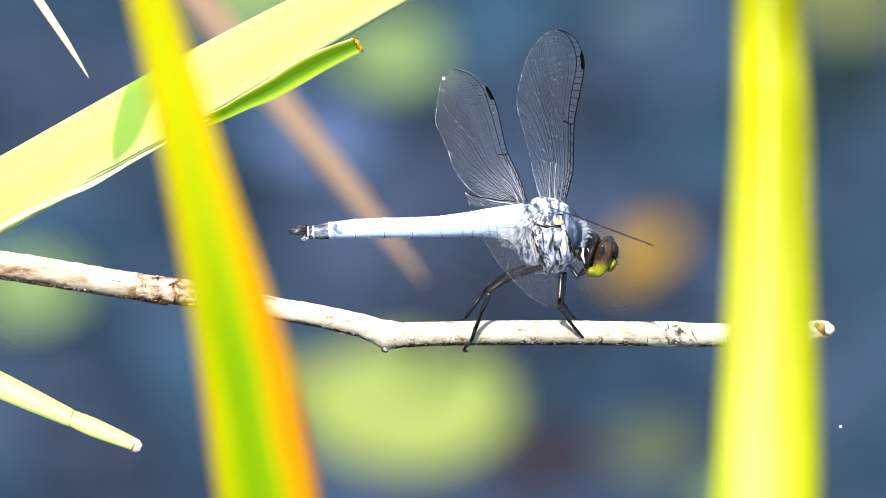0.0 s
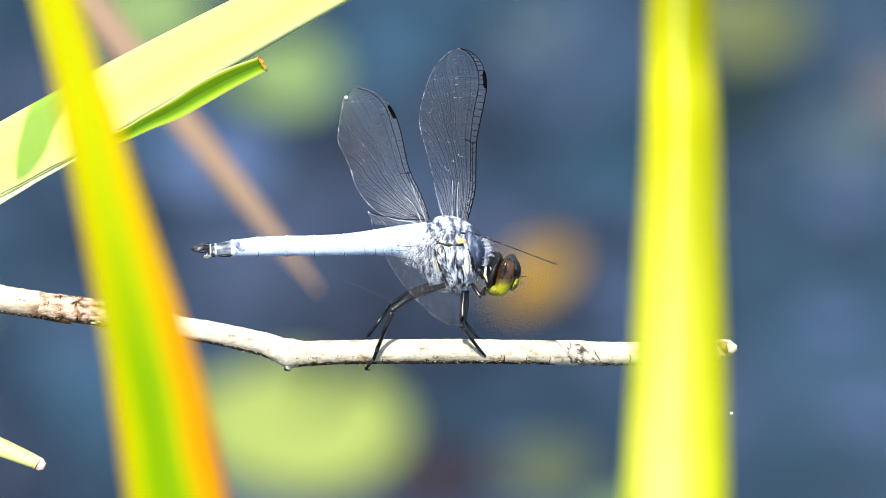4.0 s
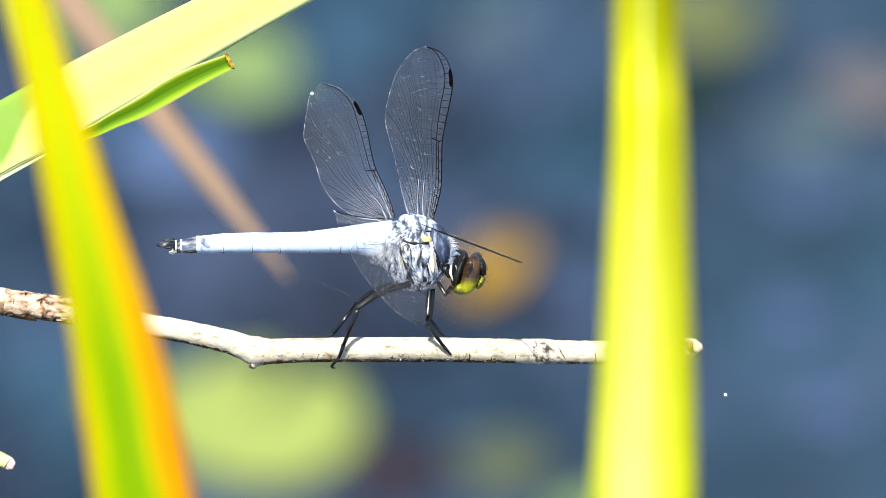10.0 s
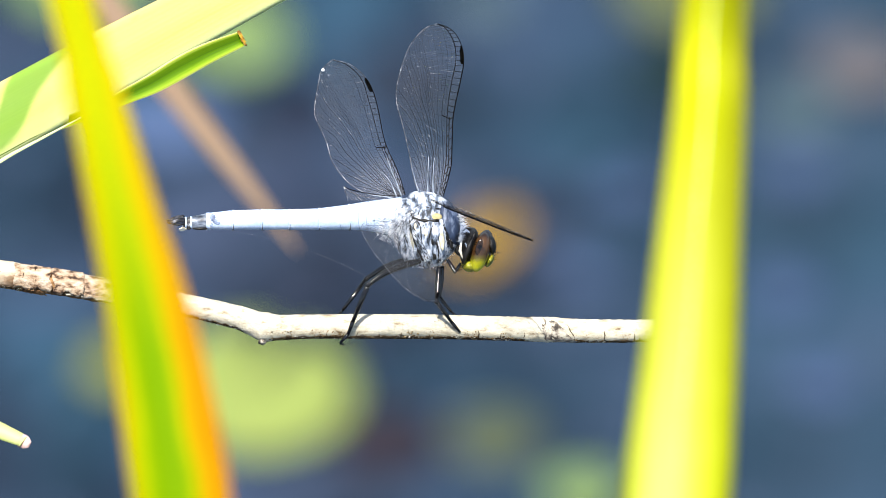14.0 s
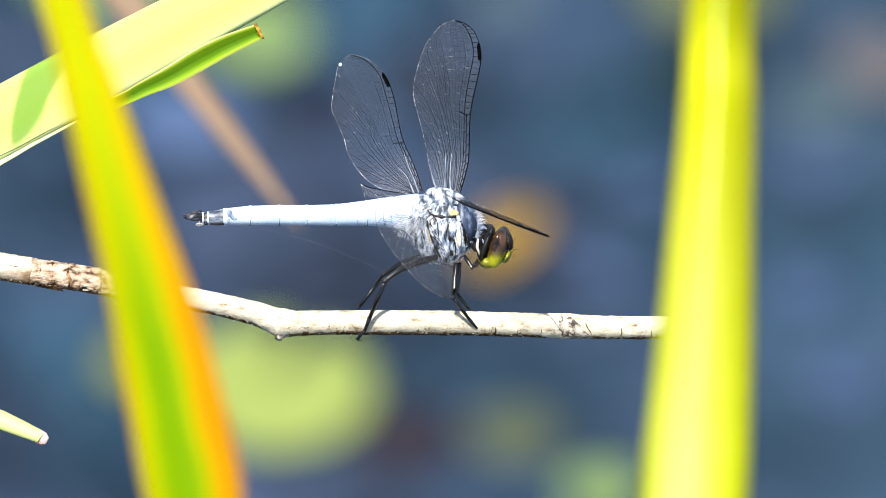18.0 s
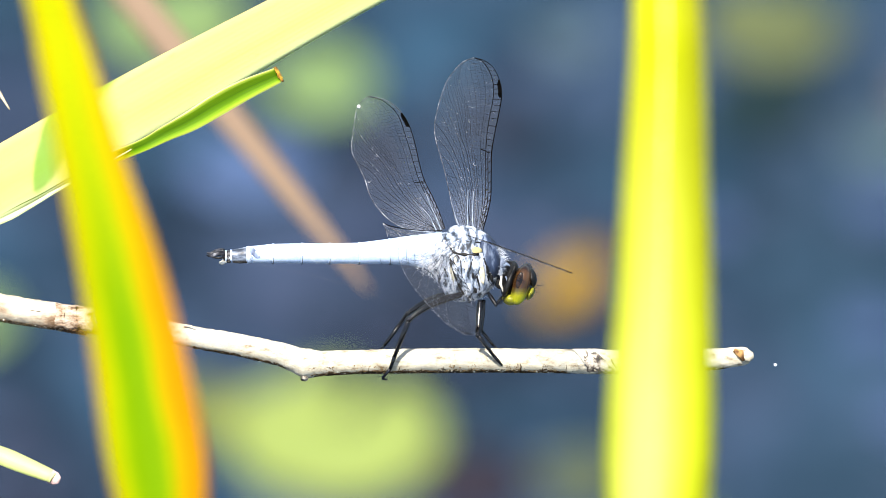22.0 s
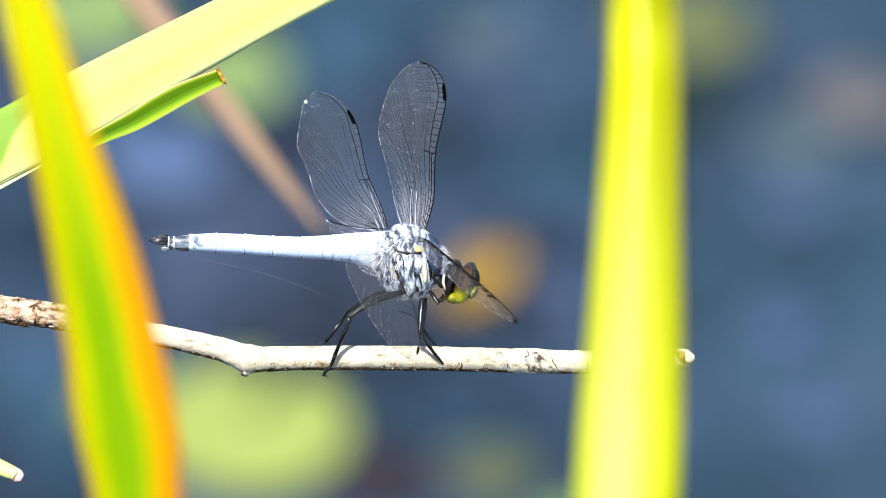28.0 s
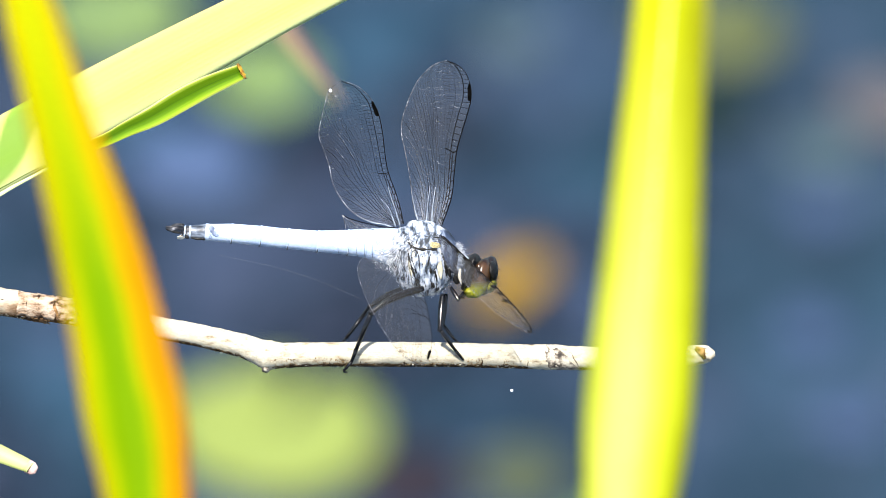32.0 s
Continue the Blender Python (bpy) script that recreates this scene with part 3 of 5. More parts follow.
floating_leaf(0.0495, 1.1085, 0.0140, PAD_KHAKI, "olive yellow leaf floating on the pond", 1.0)
floating_leaf(-0.0085, 0.9583, 0.0105, PAD_MUD, "muddy brown sunken leaf beside a lime pad", 0.2)
floating_leaf(0.0114, 0.9601, 0.009, PAD_MOSS, "dull mossy leaf floating on dark water", 3.0)
floating_leaf(0.0836, 1.0833, 0.010, PAD_ROSE, "faded rose-grey leaf floating on the pond", 0.8)
# the next five are sky reflections on the water, put in as leaf shapes
floating_leaf(-0.0532, 1.0605, 0.0100, BRIGHT_SKY_GLINT, "sky reflection on the pond, painted as a blue-grey leaf shape", 2.2, oval=1.25)
floating_leaf(0.0292, 1.0130, 0.0045, SKY_GLINT, "small sky reflection painted as a blue-grey leaf shape", 0.5)
floating_leaf(0.0698, 1.0474, 0.006, SKY_GLINT, "small sky reflection painted as a blue-grey leaf shape", 1.5)
floating_leaf(0.0745, 0.9785, 0.0065, SKY_GLINT, "small sky reflection painted as a blue-grey leaf shape", 0.9)
floating_leaf(0.0670, 1.0075, 0.0065, SKY_GLINT, "small sky reflection painted as a blue-grey leaf shape", 2.9)
floating_leaf(-0.1090, 1.0115, 0.0112, PAD_GREEN, "mid-green round leaf floating on the pond", 2.9)
floating_leaf(0.0095, 1.1043, 0.007, PAD_TEAL, "grey-green leaf under a film of water", 1.9)
floating_leaf(0.0705, 1.0680, 0.008, PAD_TEAL, "grey-green leaf under a film of water", 2.4)

floating_leaf(-0.0590, 0.9812, 0.0085, PAD_OLIVE, "olive yellow leaf floating on the pond", 1.1)
floating_leaf(0.0290, 0.9425, 0.0080, PAD_GREEN, "mid-green round leaf floating on the pond", 0.3)
floating_leaf(-0.0690, 1.1110, 0.015, PAD_GREEN, "mid-green round leaf floating on the pond", 2.0)
floating_leaf(0.0365, 1.0410, 0.0055, SKY_GLINT, "small sky reflection painted as a blue-grey leaf shape", 2.5)
# added leaf shapes that darken the open water in four places
floating_leaf(0.0225, 1.0345, 0.0068, DARK_WATER, "patch of darker water, added as a leaf shape", 1.4)
floating_leaf(-0.0050, 1.0760, 0.0120, DUSKY_WATER, "patch of darker water, added as a leaf shape", 0.3)
floating_leaf(-0.0270, 1.0680, 0.0085, DARK_WATER, "patch of darker water, added as a leaf shape", 2.2)
floating_leaf(0.0182, 1.0110, 0.0064, DARK_WATER, "patch of darker water, added as a leaf shape", 0.9)

# ---- strap leaves before and behind the perch ----
UPRIGHT = 0.2                  # the blades lean back from the plumb line


def upright(x, y, c0):
    """A point of a plumb blade whose middle is c0 before the perch."""
    return g(x, y, c0 + (441 - y) * GRID * (1 - c0 / REACH) * UPRIGHT)


def stretch_down(p, length, drift=0.0):
    return p + DOWN * length + Vector((drift, 0, 0))


W = GRID * (1 - 0.24 / REACH)
p0, p1 = upright(1150, 0, 0.24), upright(1142, 882, 0.24)
right_blade = thing("reed", upright(1150, 441, 0.24), "broad pale yellow-green upright reed blade in sunlight", "reed", "green reed blades")
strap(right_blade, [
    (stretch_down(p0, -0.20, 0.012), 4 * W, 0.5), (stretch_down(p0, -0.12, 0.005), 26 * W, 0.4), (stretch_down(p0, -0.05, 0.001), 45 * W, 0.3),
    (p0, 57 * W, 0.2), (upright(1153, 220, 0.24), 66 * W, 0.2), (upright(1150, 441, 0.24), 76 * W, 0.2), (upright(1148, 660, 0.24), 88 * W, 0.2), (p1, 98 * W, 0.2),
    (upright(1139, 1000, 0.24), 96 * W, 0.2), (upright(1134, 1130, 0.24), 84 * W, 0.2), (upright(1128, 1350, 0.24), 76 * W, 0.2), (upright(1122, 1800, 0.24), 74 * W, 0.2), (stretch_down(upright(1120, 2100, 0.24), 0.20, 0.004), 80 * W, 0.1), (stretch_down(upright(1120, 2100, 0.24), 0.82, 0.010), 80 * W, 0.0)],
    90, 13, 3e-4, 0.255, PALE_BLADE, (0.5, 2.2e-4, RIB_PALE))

W = GRID * (1 - 0.255 / REACH)
p0, p1 = upright(45, 0, 0.255), upright(255, 882, 0.255)
left_blade = thing("reed", upright(150, 441, 0.255), "yellowing reed blade with a green rib and orange edge", "reed", "green reed blades")
strap(left_blade, [
    (upright(-560, -2300, 0.255), 6 * W, 0.2), (upright(-260, -1150, 0.255), 26 * W, 0.2), (p0, 40 * W, 0.2),
    (upright(98, 200, 0.255), 50 * W, 0.2), (upright(149, 400, 0.255), 62 * W, 0.2), (upright(206, 620, 0.255), 79 * W, 0.2), (p1, 91 * W, 0.2),
    (upright(270, 1000, 0.255), 82 * W, 0.2), (upright(285, 1130, 0.255), 72 * W, 0.2), (upright(320, 1350, 0.255), 70 * W, 0.2), (upright(390, 1800, 0.255), 74 * W, 0.2), (stretch_down(upright(430, 2100, 0.255), 0.20, 0.02), 84 * W, 0.1), (stretch_down(upright(430, 2100, 0.255), 0.82, 0.04), 80 * W, 0.0)],
    80, 13, 3e-4, 0.2, AUTUMN_BLADE, (0.52, 2.2e-4, RIB_GREEN), (0.74, "orange turning margin"))

# the broad leaf that crosses behind them, and the narrower one under it
cross_leaf = thing("reed_leaf", g(100, 160), "broad straw-green reed leaf slanting across the view", "reed leaf")
strap(cross_leaf, [
    (g(-900, 740, -0.02), 50 * GRID, -0.3), (g(-560, 560, -0.01), 68 * GRID, -0.3), (g(-235, 380, -0.002), 64 * GRID, -0.3), (g(-60, 282, 0.0), 64 * GRID, -0.3),
    (g(130, 175, -0.001), 62 * GRID, -0.3), (g(340, 60, -0.006), 56 * GRID, -0.3), (g(560, -55, -0.014), 48 * GRID, -0.3), (g(900, -210, -0.03), 30 * GRID, -0.2), (g(1200, -300, -0.05), 4 * GRID, -0.1)],
    80, 11, 1e-4, 0.04, STRAW_LEAF, (0.55, 0.25e-4, STRAW_LEAF))
under_leaf = thing("reed_leaf", g(200, 190, -0.003), "narrow folded green reed leaf with a scorched tip", "reed leaf")
strap(under_leaf, [
    (g(-900, 800, -0.03), 16 * GRID, 0.5), (g(-500, 590, -0.016), 20 * GRID, 0.5), (g(-235, 395, -0.007), 16 * GRID, 0.5), (g(-100, 328, -0.0055), 19 * GRID, 0.5), (g(50, 276, -0.0035), 12 * GRID, 0.3),
    (g(150, 239, 0.0020), 11 * GRID, 0.1), (g(200, 214, 0.0022), 14 * GRID, 0.0), (g(245, 192, 0.0022), 18 * GRID, 0.0), (g(292, 164, 0.0015), 20 * GRID, 0.0), (g(340, 138, 0.0005), 18.5 * GRID, 0.0), (g(399, 112, 0.0), 14 * GRID, 0.0)],
    80, 9, 2e-4, -0.3, GREEN_LEAF, (0.5, 0.8e-4, RIB_GREEN))
bm = bmesh.new()
for k in range(15):
    # a frayed, charred rim across the cut end
    q = k / 14
    x, y = 393.5 + 12.5 * q + 2.5 * noise.noise(Vector((q * 9, 3, 0))), 99 + 24 * q
    grain(bm, g(x + 1, y, 0.00025), random.uniform(2.4, 4.4) * GRID, random.uniform(2, 3.2) * GRID, 2.0 * GRID, random.uniform(-0.6, 0.6))
part("scorched_tip", bm, BURNT, under_leaf, "yellow and black scorched tip", smooth=False)
# the lower margin of the broad leaf is folded under and catches the light
part("folded_margin", ribbon([(g(-500, 588, 0.0026), 4.5 * GRID, 0.2), (g(-235, 437, 0.0025), 4.5 * GRID, 0.2), (g(-150, 394, 0.0022), 5 * GRID, 0.3), (g(-70, 358, 0.0020), 5 * GRID, 0.4), (g(0, 318, 0.0018), 3.6 * GRID, 0.4), (g(70, 280, 0.0015), 2 * GRID, 0.4), (g(150, 236, 0.0012), 0.5 * GRID, 0.4)], 60, 5, 1.2e-4, 0.5, 0.25, 4), RIB_STRAW, cross_leaf, "pale folded lower margin")
# the thin shadow gap along the fold, put in as a dark green tube
bm = bmesh.new()
S = spline([tuple(g(x, y, 0.0024)) for x, y in ((-90, 356), (-60, 340), (-20, 320), (30, 292), (66, 276))], 24)
tube(bm, S, [0.9 * GRID * math.sin(math.pi * (k + 1) / 26) for k in range(25)], 5)
part("fold_shadow", bm, FOLD_SHADE, cross_leaf, "dark green line that paints the fold's shadow gap")

# unseen leaf above the view, added to cast a green shadow on the broad leaf
shadow_leaf = thing("reed_leaf", g(-120, -340, 0.05), "unseen reed leaf tip, added to shade the slanting leaf", "reed leaf")
strap(shadow_leaf, [
    (g(600, -2300, 0.12), 60 * GRID, 0.3), (g(250, -1300, 0.09), 50 * GRID, 0.3), (g(0, -740, 0.075), 36 * GRID, 0.3), (g(-132, -489, 0.07), 25 * GRID, 0.3), (g(-172, -410, 0.07), 21 * GRID, 0.3), (g(-192, -372, 0.07), 12 * GRID, 0.3), (g(-202, -352, 0.07), 2 * GRID, 0.3)],
    50, 7, 2e-4, 0.2, SHADOW_GREEN)

low_leaf = thing("reed_leaf", g(-100, 770), "pale green narrow leaf tip browning at its point", "reed leaf")
strap(low_leaf, [
    (g(-900, 420, -0.03), 34 * GRID, 0.3), (g(-500, 590, -0.01), 30 * GRID, 0.3), (g(-235, 712, 0.006), 24 * GRID, 0.3), (g(-110, 770, 0.008), 17 * GRID, 0.3), (g(-100, 774, 0.008), 15 * GRID, 0.3), (g(-60, 791, 0.0085), 17 * GRID, 0.3), (g(0, 816, 0.009), 13 * GRID, 0.3), (g(14, 823, 0.01), 11 * GRID, 0.3)],
    50, 7, 2e-4, 0.2, PALE_TIP, (0.5, 0.7e-4, RIB_PALE))
bm = bmesh.new()
tube(bm, [g(8, 820, 0.0095), g(18, 825, 0.0098), g(25, 828, 0.01)], [12 * GRID, 11.5 * GRID, 6 * GRID], 10, 0.15, 0.3)
part("withered_tip", bm, WITHERED, low_leaf, "shrivelled pinkish tip")
spike = thing("grass_leaf", g(-120, 100), "thin dry cream grass leaf hanging point down", "grass")
strap(spike, [
    (g(-420, -340, -0.016), 14 * GRID, 0.2), (g(-280, -135, -0.014), 11 * GRID, 0.2), (g(-165, 35, -0.013), 8 * GRID, 0.2), (g(-115, 110, -0.012), 5.5 * GRID, 0.2), (g(-77, 171, -0.012), 1 * GRID, 0.2)],
    40, 5, 1.5e-4, 0.2, CREAM, (0.5, 0.5e-4, CREAM))

W = GRID * (1 + 0.3 / REACH)
brown_leaf = thing("reed_leaf", g(300, 230, -0.3), "dead brown reed leaf bent towards the water", "reed leaf")
strap(brown_leaf, [
    (g(-220, -420, -0.30), 30 * W, 0.0), (g(-44, -200, -0.30), 30 * W, 0.0), (g(132, 20, -0.30), 29 * W, 0.0), (g(268, 190, -0.301), 26 * W, 0.0), (g(392, 345, -0.303), 20 * W, 0.0), (g(476, 450, -0.305), 12 * W, 0.0), (g(533, 522, -0.307), 3 * W, 0.0)],
    60, 7, 2.5e-4, 0.04, DEAD_LEAF, (0.5, 1.5e-4, DEAD_LEAF))

# ---- the perch ----
twig = thing("twig", g(446, 622), "dry bleached twig with flaking bark towards its base", "twig")


def length_of_twig(rows, steps, n, rough, seed=0.0, grit=0.0):
    S = spline([(*g(x, y, c), r * GRID) for x, y, c, r in rows], steps)
    bm = bmesh.new()
    tube(bm, S, S[:, 3], n, rough, seed=seed)
    for v in bm.verts:
        # grit and lengthwise tears in the skin, coarser on the underside
        if grit:
            k = grit * (0.7 * noise.noise(Vector((v.co.x * 1500, v.co.y * 4200, v.co.z * 4200))) + 0.6 * noise.noise(v.co * 5200) + 0.5 * max(0.0, noise.noise(Vector((v.co.x * 500, v.co.y * 2600, v.co.z * 2600)))))
            v.co += Vector((0, v.co.y - S[np.argmin(abs(S[:, 0] - v.co.x)), 1], v.co.z)) * k
    return bm


part("bare_wood", length_of_twig([(180, 562, 0, 19), (245, 575, 0, 19), (330, 590, 0, 19.5), (400, 606, 0, 20.5), (432, 617, 0, 23), (452, 623, 0, 26), (475, 623, 0, 22), (540, 621, 0, 20.5),
      (650, 619, 0, 21), (780, 619, 0, 21), (900, 621, 0, 21), (950, 622, 0, 22.5), (1000, 623, 0, 20.5), (1090, 623, 0, 20), (1170, 619, 0, 18.5), (1212, 615, 0, 17), (1232, 613, 0, 14)], 420, 36, 0.05, 0.0, 0.045), BARE_WOOD, twig, "bleached white bare wood")
part("bark", length_of_twig([(-60, 528, 0, 16), (-30, 532, 0, 20), (0, 537, 0, 22), (65, 547, 0, 22), (115, 555, 0, 21), (150, 561, 0, 20.5), (185, 566, 0, 19.5), (215, 571, 0, 18.5)], 200, 34, 0.06, 7.0, 0.05), INNER_BARK, twig, "dark inner bark")
part("outer_stem", length_of_twig([(-3400, 2400, -0.25, 34), (-2400, 1300, -0.12, 32), (-1400, 600, -0.05, 30), (-690, 482, -0.01, 27)], 60, 14, 0.2, 3.0), BARK, twig, "pale brown flaking bark")
bm = bmesh.new()
S = spline([(*g(3500 * -1, 2500, -0.26), 34 * GRID), (*g(-3700, 4200, -0.5), 40 * GRID), (*g(-3750, 6600, -0.85), 46 * GRID)], 20)
tube(bm, S, S[:, 3], 10, 0.2)
part("lower_stem", bm, BARK, twig, "pale brown flaking bark")
random.seed(11)


def stem_line(x):
    return 501 + (x + 235) * 0.155


def bark_plate(x0, x1, lower, seed, proud=1.07):
    """A plate of bark wrapped round the stem, torn along its lower edge and its ends."""
    bm = bmesh.new()
    nx, na = max(8, int((x1 - x0) / 3)), 16
    out, inn = [], []
    for i in range(nx + 1):
        f = i / nx
        ro, ri = [], []
        end = lower + 0.38 * noise.noise(Vector((f * (x1 - x0) * 0.09, seed, 0))) + 0.14 * noise.noise(Vector((f * (x1 - x0) * 0.35, seed, 5)))
        for k in range(na + 1):
            a = 2.3 + (end - 2.3) * k / na
            x = x0 + (x1 - x0) * f + (9.0 * noise.noise(Vector((a * 1.6, seed + (0 if f < 0.5 else 9), 2))) + 1.4 * noise.noise(Vector((a * 8, seed + (0 if f < 0.5 else 9), 7)))) * (2 * f - 1) ** 2
            curl = 0.05 * (2 * f - 1) ** 6 + 0.05 * max(0, (k / na - 0.75) * 4) ** 2
            r = 23.6 * (proud + curl + 0.022 * noise.noise(Vector((x * 0.12, a * 3, seed))) + 0.018 * noise.noise(Vector((x * 0.5, a * 9, seed))))
            yc = stem_line(x)
            ro.append(bm.verts.new(g(x, yc - math.sin(a) * r, math.cos(a) * r * GRID)))
            r -= 1.6
            ri.append(bm.verts.new(g(x, yc - math.sin(a) * r, math.cos(a) * r * GRID)))
        out.append(ro)
        inn.append(ri)
    for i in range(nx):
        for k in range(na):
            bm.faces.new((out[i][k], out[i][k + 1], out[i + 1][k + 1], out[i + 1][k]))
            bm.faces.new((inn[i][k + 1], inn[i][k], inn[i + 1][k], inn[i + 1][k + 1]))
        bm.faces.new((out[i][na], inn[i][na], inn[i + 1][na], out[i + 1][na]))
    for k in range(na):
        for row, q in ((0, 1), (nx, -1)):
            f4 = (out[row][k], inn[row][k], inn[row][k + 1], out[row][k + 1])
            bm.faces.new(f4[::q])
    return bm


part("peeled_wood", length_of_twig([(-700, 481, -0.01, 28), (-400, 486, -0.003, 26), (-235, 499.5, 0, 24.5), (-150, 512, 0, 24), (-90, 522, 0, 24), (-40, 530.5, 0, 23.8), (0, 537, 0, 23.8), (18, 540, 0, 22.5)], 260, 34, 0.05, 4.0, 0.05), PALE_BARK, twig, "smooth cream wood where the bark has peeled")
for i, (x0, x1, lower, proud) in enumerate(((6, 45, -0.85, 1.04), (42, 70, -0.75, 1.08), (75, 128, -0.6, 1.12), (126, 205, -0.9, 1.0))):
    part("bark_plate", bark_plate(x0, x1, lower, 22.2 + i * 3.7, proud), BARK, twig)
for i in range(12):
    # short splits along and across the plates
    x, a, L, w = random.uniform(-20, 200) if i < 5 else random.uniform(-230, -40), random.uniform(-0.75, 0.8), random.uniform(6, 20), random.choice((0.0, 0.0, 0.25))
    bm = bmesh.new()
    rr = 24.2 if x < -30 else 25.4 if x < 126 else 23.9
    L = L * 2 if x < -30 else L
    pts = [g(x + L * q * (1 if w == 0 else 0.25), stem_line(x + L * q) - math.sin(a + w * 2 * q) * rr, math.cos(a + w * 2 * q) * rr * GRID) for q in np.linspace(0, 1, 6)]
    tube(bm, pts, [GRID * q * random.uniform(0.4, 0.7) for q in (0.2, 0.8, 1, 0.9, 0.7, 0.2)], 5, 0.3)
    part("split", bm, CRACK_AND_SHADE, twig)
for x, y, L in ((232, 555, 22), (98, 569, 18), (1206, 601, 20)):
    bm = bmesh.new()
    part("loose_strip", ribbon([(g(x + L * q, y + 3 * q * q, 0.0012 + 0.0003 * q), 2.4 * GRID * (1 - 0.7 * q), 0.4) for q in (0, 0.3, 0.6, 1.0)], 8, 4, 9e-5, 0.3, 0.5, x), BARE_WOOD, twig)
bm = bmesh.new()
ball(bm, g(447, 649, 0.0004), 7 * GRID, 5.5 * GRID, 8 * GRID, 0.4, 12, 10, 0.7)
part("knot", bm, SCAR, twig, "pale bud scar under the bend")
bm = bmesh.new()
rows = []
for k in range(17):
    q = k / 16
    a = 1.35 - 2.6 * q
    x0 = 934 + 12 * q + 5 * noise.noise(Vector((q * 9, 1, 0)))
    x1 = 956 + 50 * q ** 1.1 + 6 * noise.noise(Vector((q * 9, 5, 0)))
    rows.append([bm.verts.new(g(x0 + (x1 - x0) * j / 12, 622.3 - math.sin(a) * rr, math.cos(a) * rr * GRID)) for j in range(13) for rr in ((22.6 + 0.9 * noise.noise(Vector((x0 + j * 2.1, a * 6, 3.0))) - (0.8 if j in (0, 12) else 0)),)])
for u, v in zip(rows, rows[1:]):
    for j in range(12):
        bm.faces.new((u[j], v[j], v[j + 1], u[j + 1]))
part("scar", bm, SCAR, twig, "dark weathered ring scar")
bm = bmesh.new()
tube(bm, [g(1222, 614.5, 0.0007), g(1233, 613, 0.0008), g(1241, 612, 0.0008)], [9 * GRID, 12 * GRID, 5 * GRID], 8, 0.5)
part("splinter", bm, BARE_WOOD, twig, "torn pale splinter")
bm = bmesh.new()
tube(bm, [g(1207, 603, 0.0012), g(1216, 609, 0.00128), g(1224, 622, 0.00112)], [4 * GRID, 7.5 * GRID, 3 * GRID], 8, 0.5)
part("pith", bm, PITH, twig, "brown broken pith")
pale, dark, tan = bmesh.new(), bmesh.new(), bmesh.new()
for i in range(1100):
    # the same crust and shade grains under the peeled length
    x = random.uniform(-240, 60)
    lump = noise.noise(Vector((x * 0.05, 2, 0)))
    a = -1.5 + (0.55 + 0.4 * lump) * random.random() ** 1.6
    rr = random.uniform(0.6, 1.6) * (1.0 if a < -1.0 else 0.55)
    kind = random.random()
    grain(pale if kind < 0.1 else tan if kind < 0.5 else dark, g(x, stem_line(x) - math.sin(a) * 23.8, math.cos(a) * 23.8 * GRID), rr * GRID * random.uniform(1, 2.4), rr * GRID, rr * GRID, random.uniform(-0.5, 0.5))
rust = bmesh.new()
for i in range(90):
    # bared rusty bark at the first torn plate
    x, a = random.gauss(44, 9), random.uniform(-1.4, -0.8)
    rr = random.uniform(1.0, 2.2)
    grain(rust, g(x, stem_line(x) - math.sin(a) * 25.0, math.cos(a) * 25.0 * GRID), 1.8 * rr * GRID, rr * GRID, 0.7 * rr * GRID, random.uniform(-0.6, 0.6))
part("bared_bark", rust, INNER_BARK, twig, "rust-brown bared bark")
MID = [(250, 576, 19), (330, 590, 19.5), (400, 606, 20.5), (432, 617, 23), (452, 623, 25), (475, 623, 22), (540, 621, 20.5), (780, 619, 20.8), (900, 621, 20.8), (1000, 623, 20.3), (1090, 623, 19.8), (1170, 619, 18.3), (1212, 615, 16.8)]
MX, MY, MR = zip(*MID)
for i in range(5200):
    # crust and grit along the underside, whose shade is put in as dark grains
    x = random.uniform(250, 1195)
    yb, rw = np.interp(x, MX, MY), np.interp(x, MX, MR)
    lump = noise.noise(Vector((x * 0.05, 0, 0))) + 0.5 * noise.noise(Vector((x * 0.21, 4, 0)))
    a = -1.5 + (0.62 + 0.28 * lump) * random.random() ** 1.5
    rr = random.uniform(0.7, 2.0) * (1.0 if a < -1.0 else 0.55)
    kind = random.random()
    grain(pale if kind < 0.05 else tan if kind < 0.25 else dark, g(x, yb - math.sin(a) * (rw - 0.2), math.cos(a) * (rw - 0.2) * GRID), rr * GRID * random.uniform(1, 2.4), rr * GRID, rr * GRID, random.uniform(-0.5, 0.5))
for i in range(900):
    # sparse stain above it, in patches
    x = random.uniform(460, 1195)
    yb, rw = np.interp(x, MX, MY), np.interp(x, MX, MR)
    if noise.noise(Vector((x * 0.03, 7, 0))) < 0.02:
        continue
    a = -1.05 + 0.75 * random.random() ** 1.4
    rr = random.uniform(0.5, 1.2)
    grain(tan, g(x, yb - math.sin(a) * (rw - 0.1), math.cos(a) * (rw - 0.1) * GRID), rr * GRID * random.uniform(0.8, 1.6), rr * GRID * random.uniform(0.8, 2.2), rr * 0.8 * GRID, random.uniform(-0.5, 0.5))
part("tan_crust", tan, STAIN, twig, "tan grains of weathered bark", kind="stuff")
part("pale_crust", pale, CRUST, twig, "pale grains of crust", kind="stuff")
part("grit_and_shade", dark, CRACK_AND_SHADE, twig, "dark grit grains that also paint the underside's shade", kind="stuff")
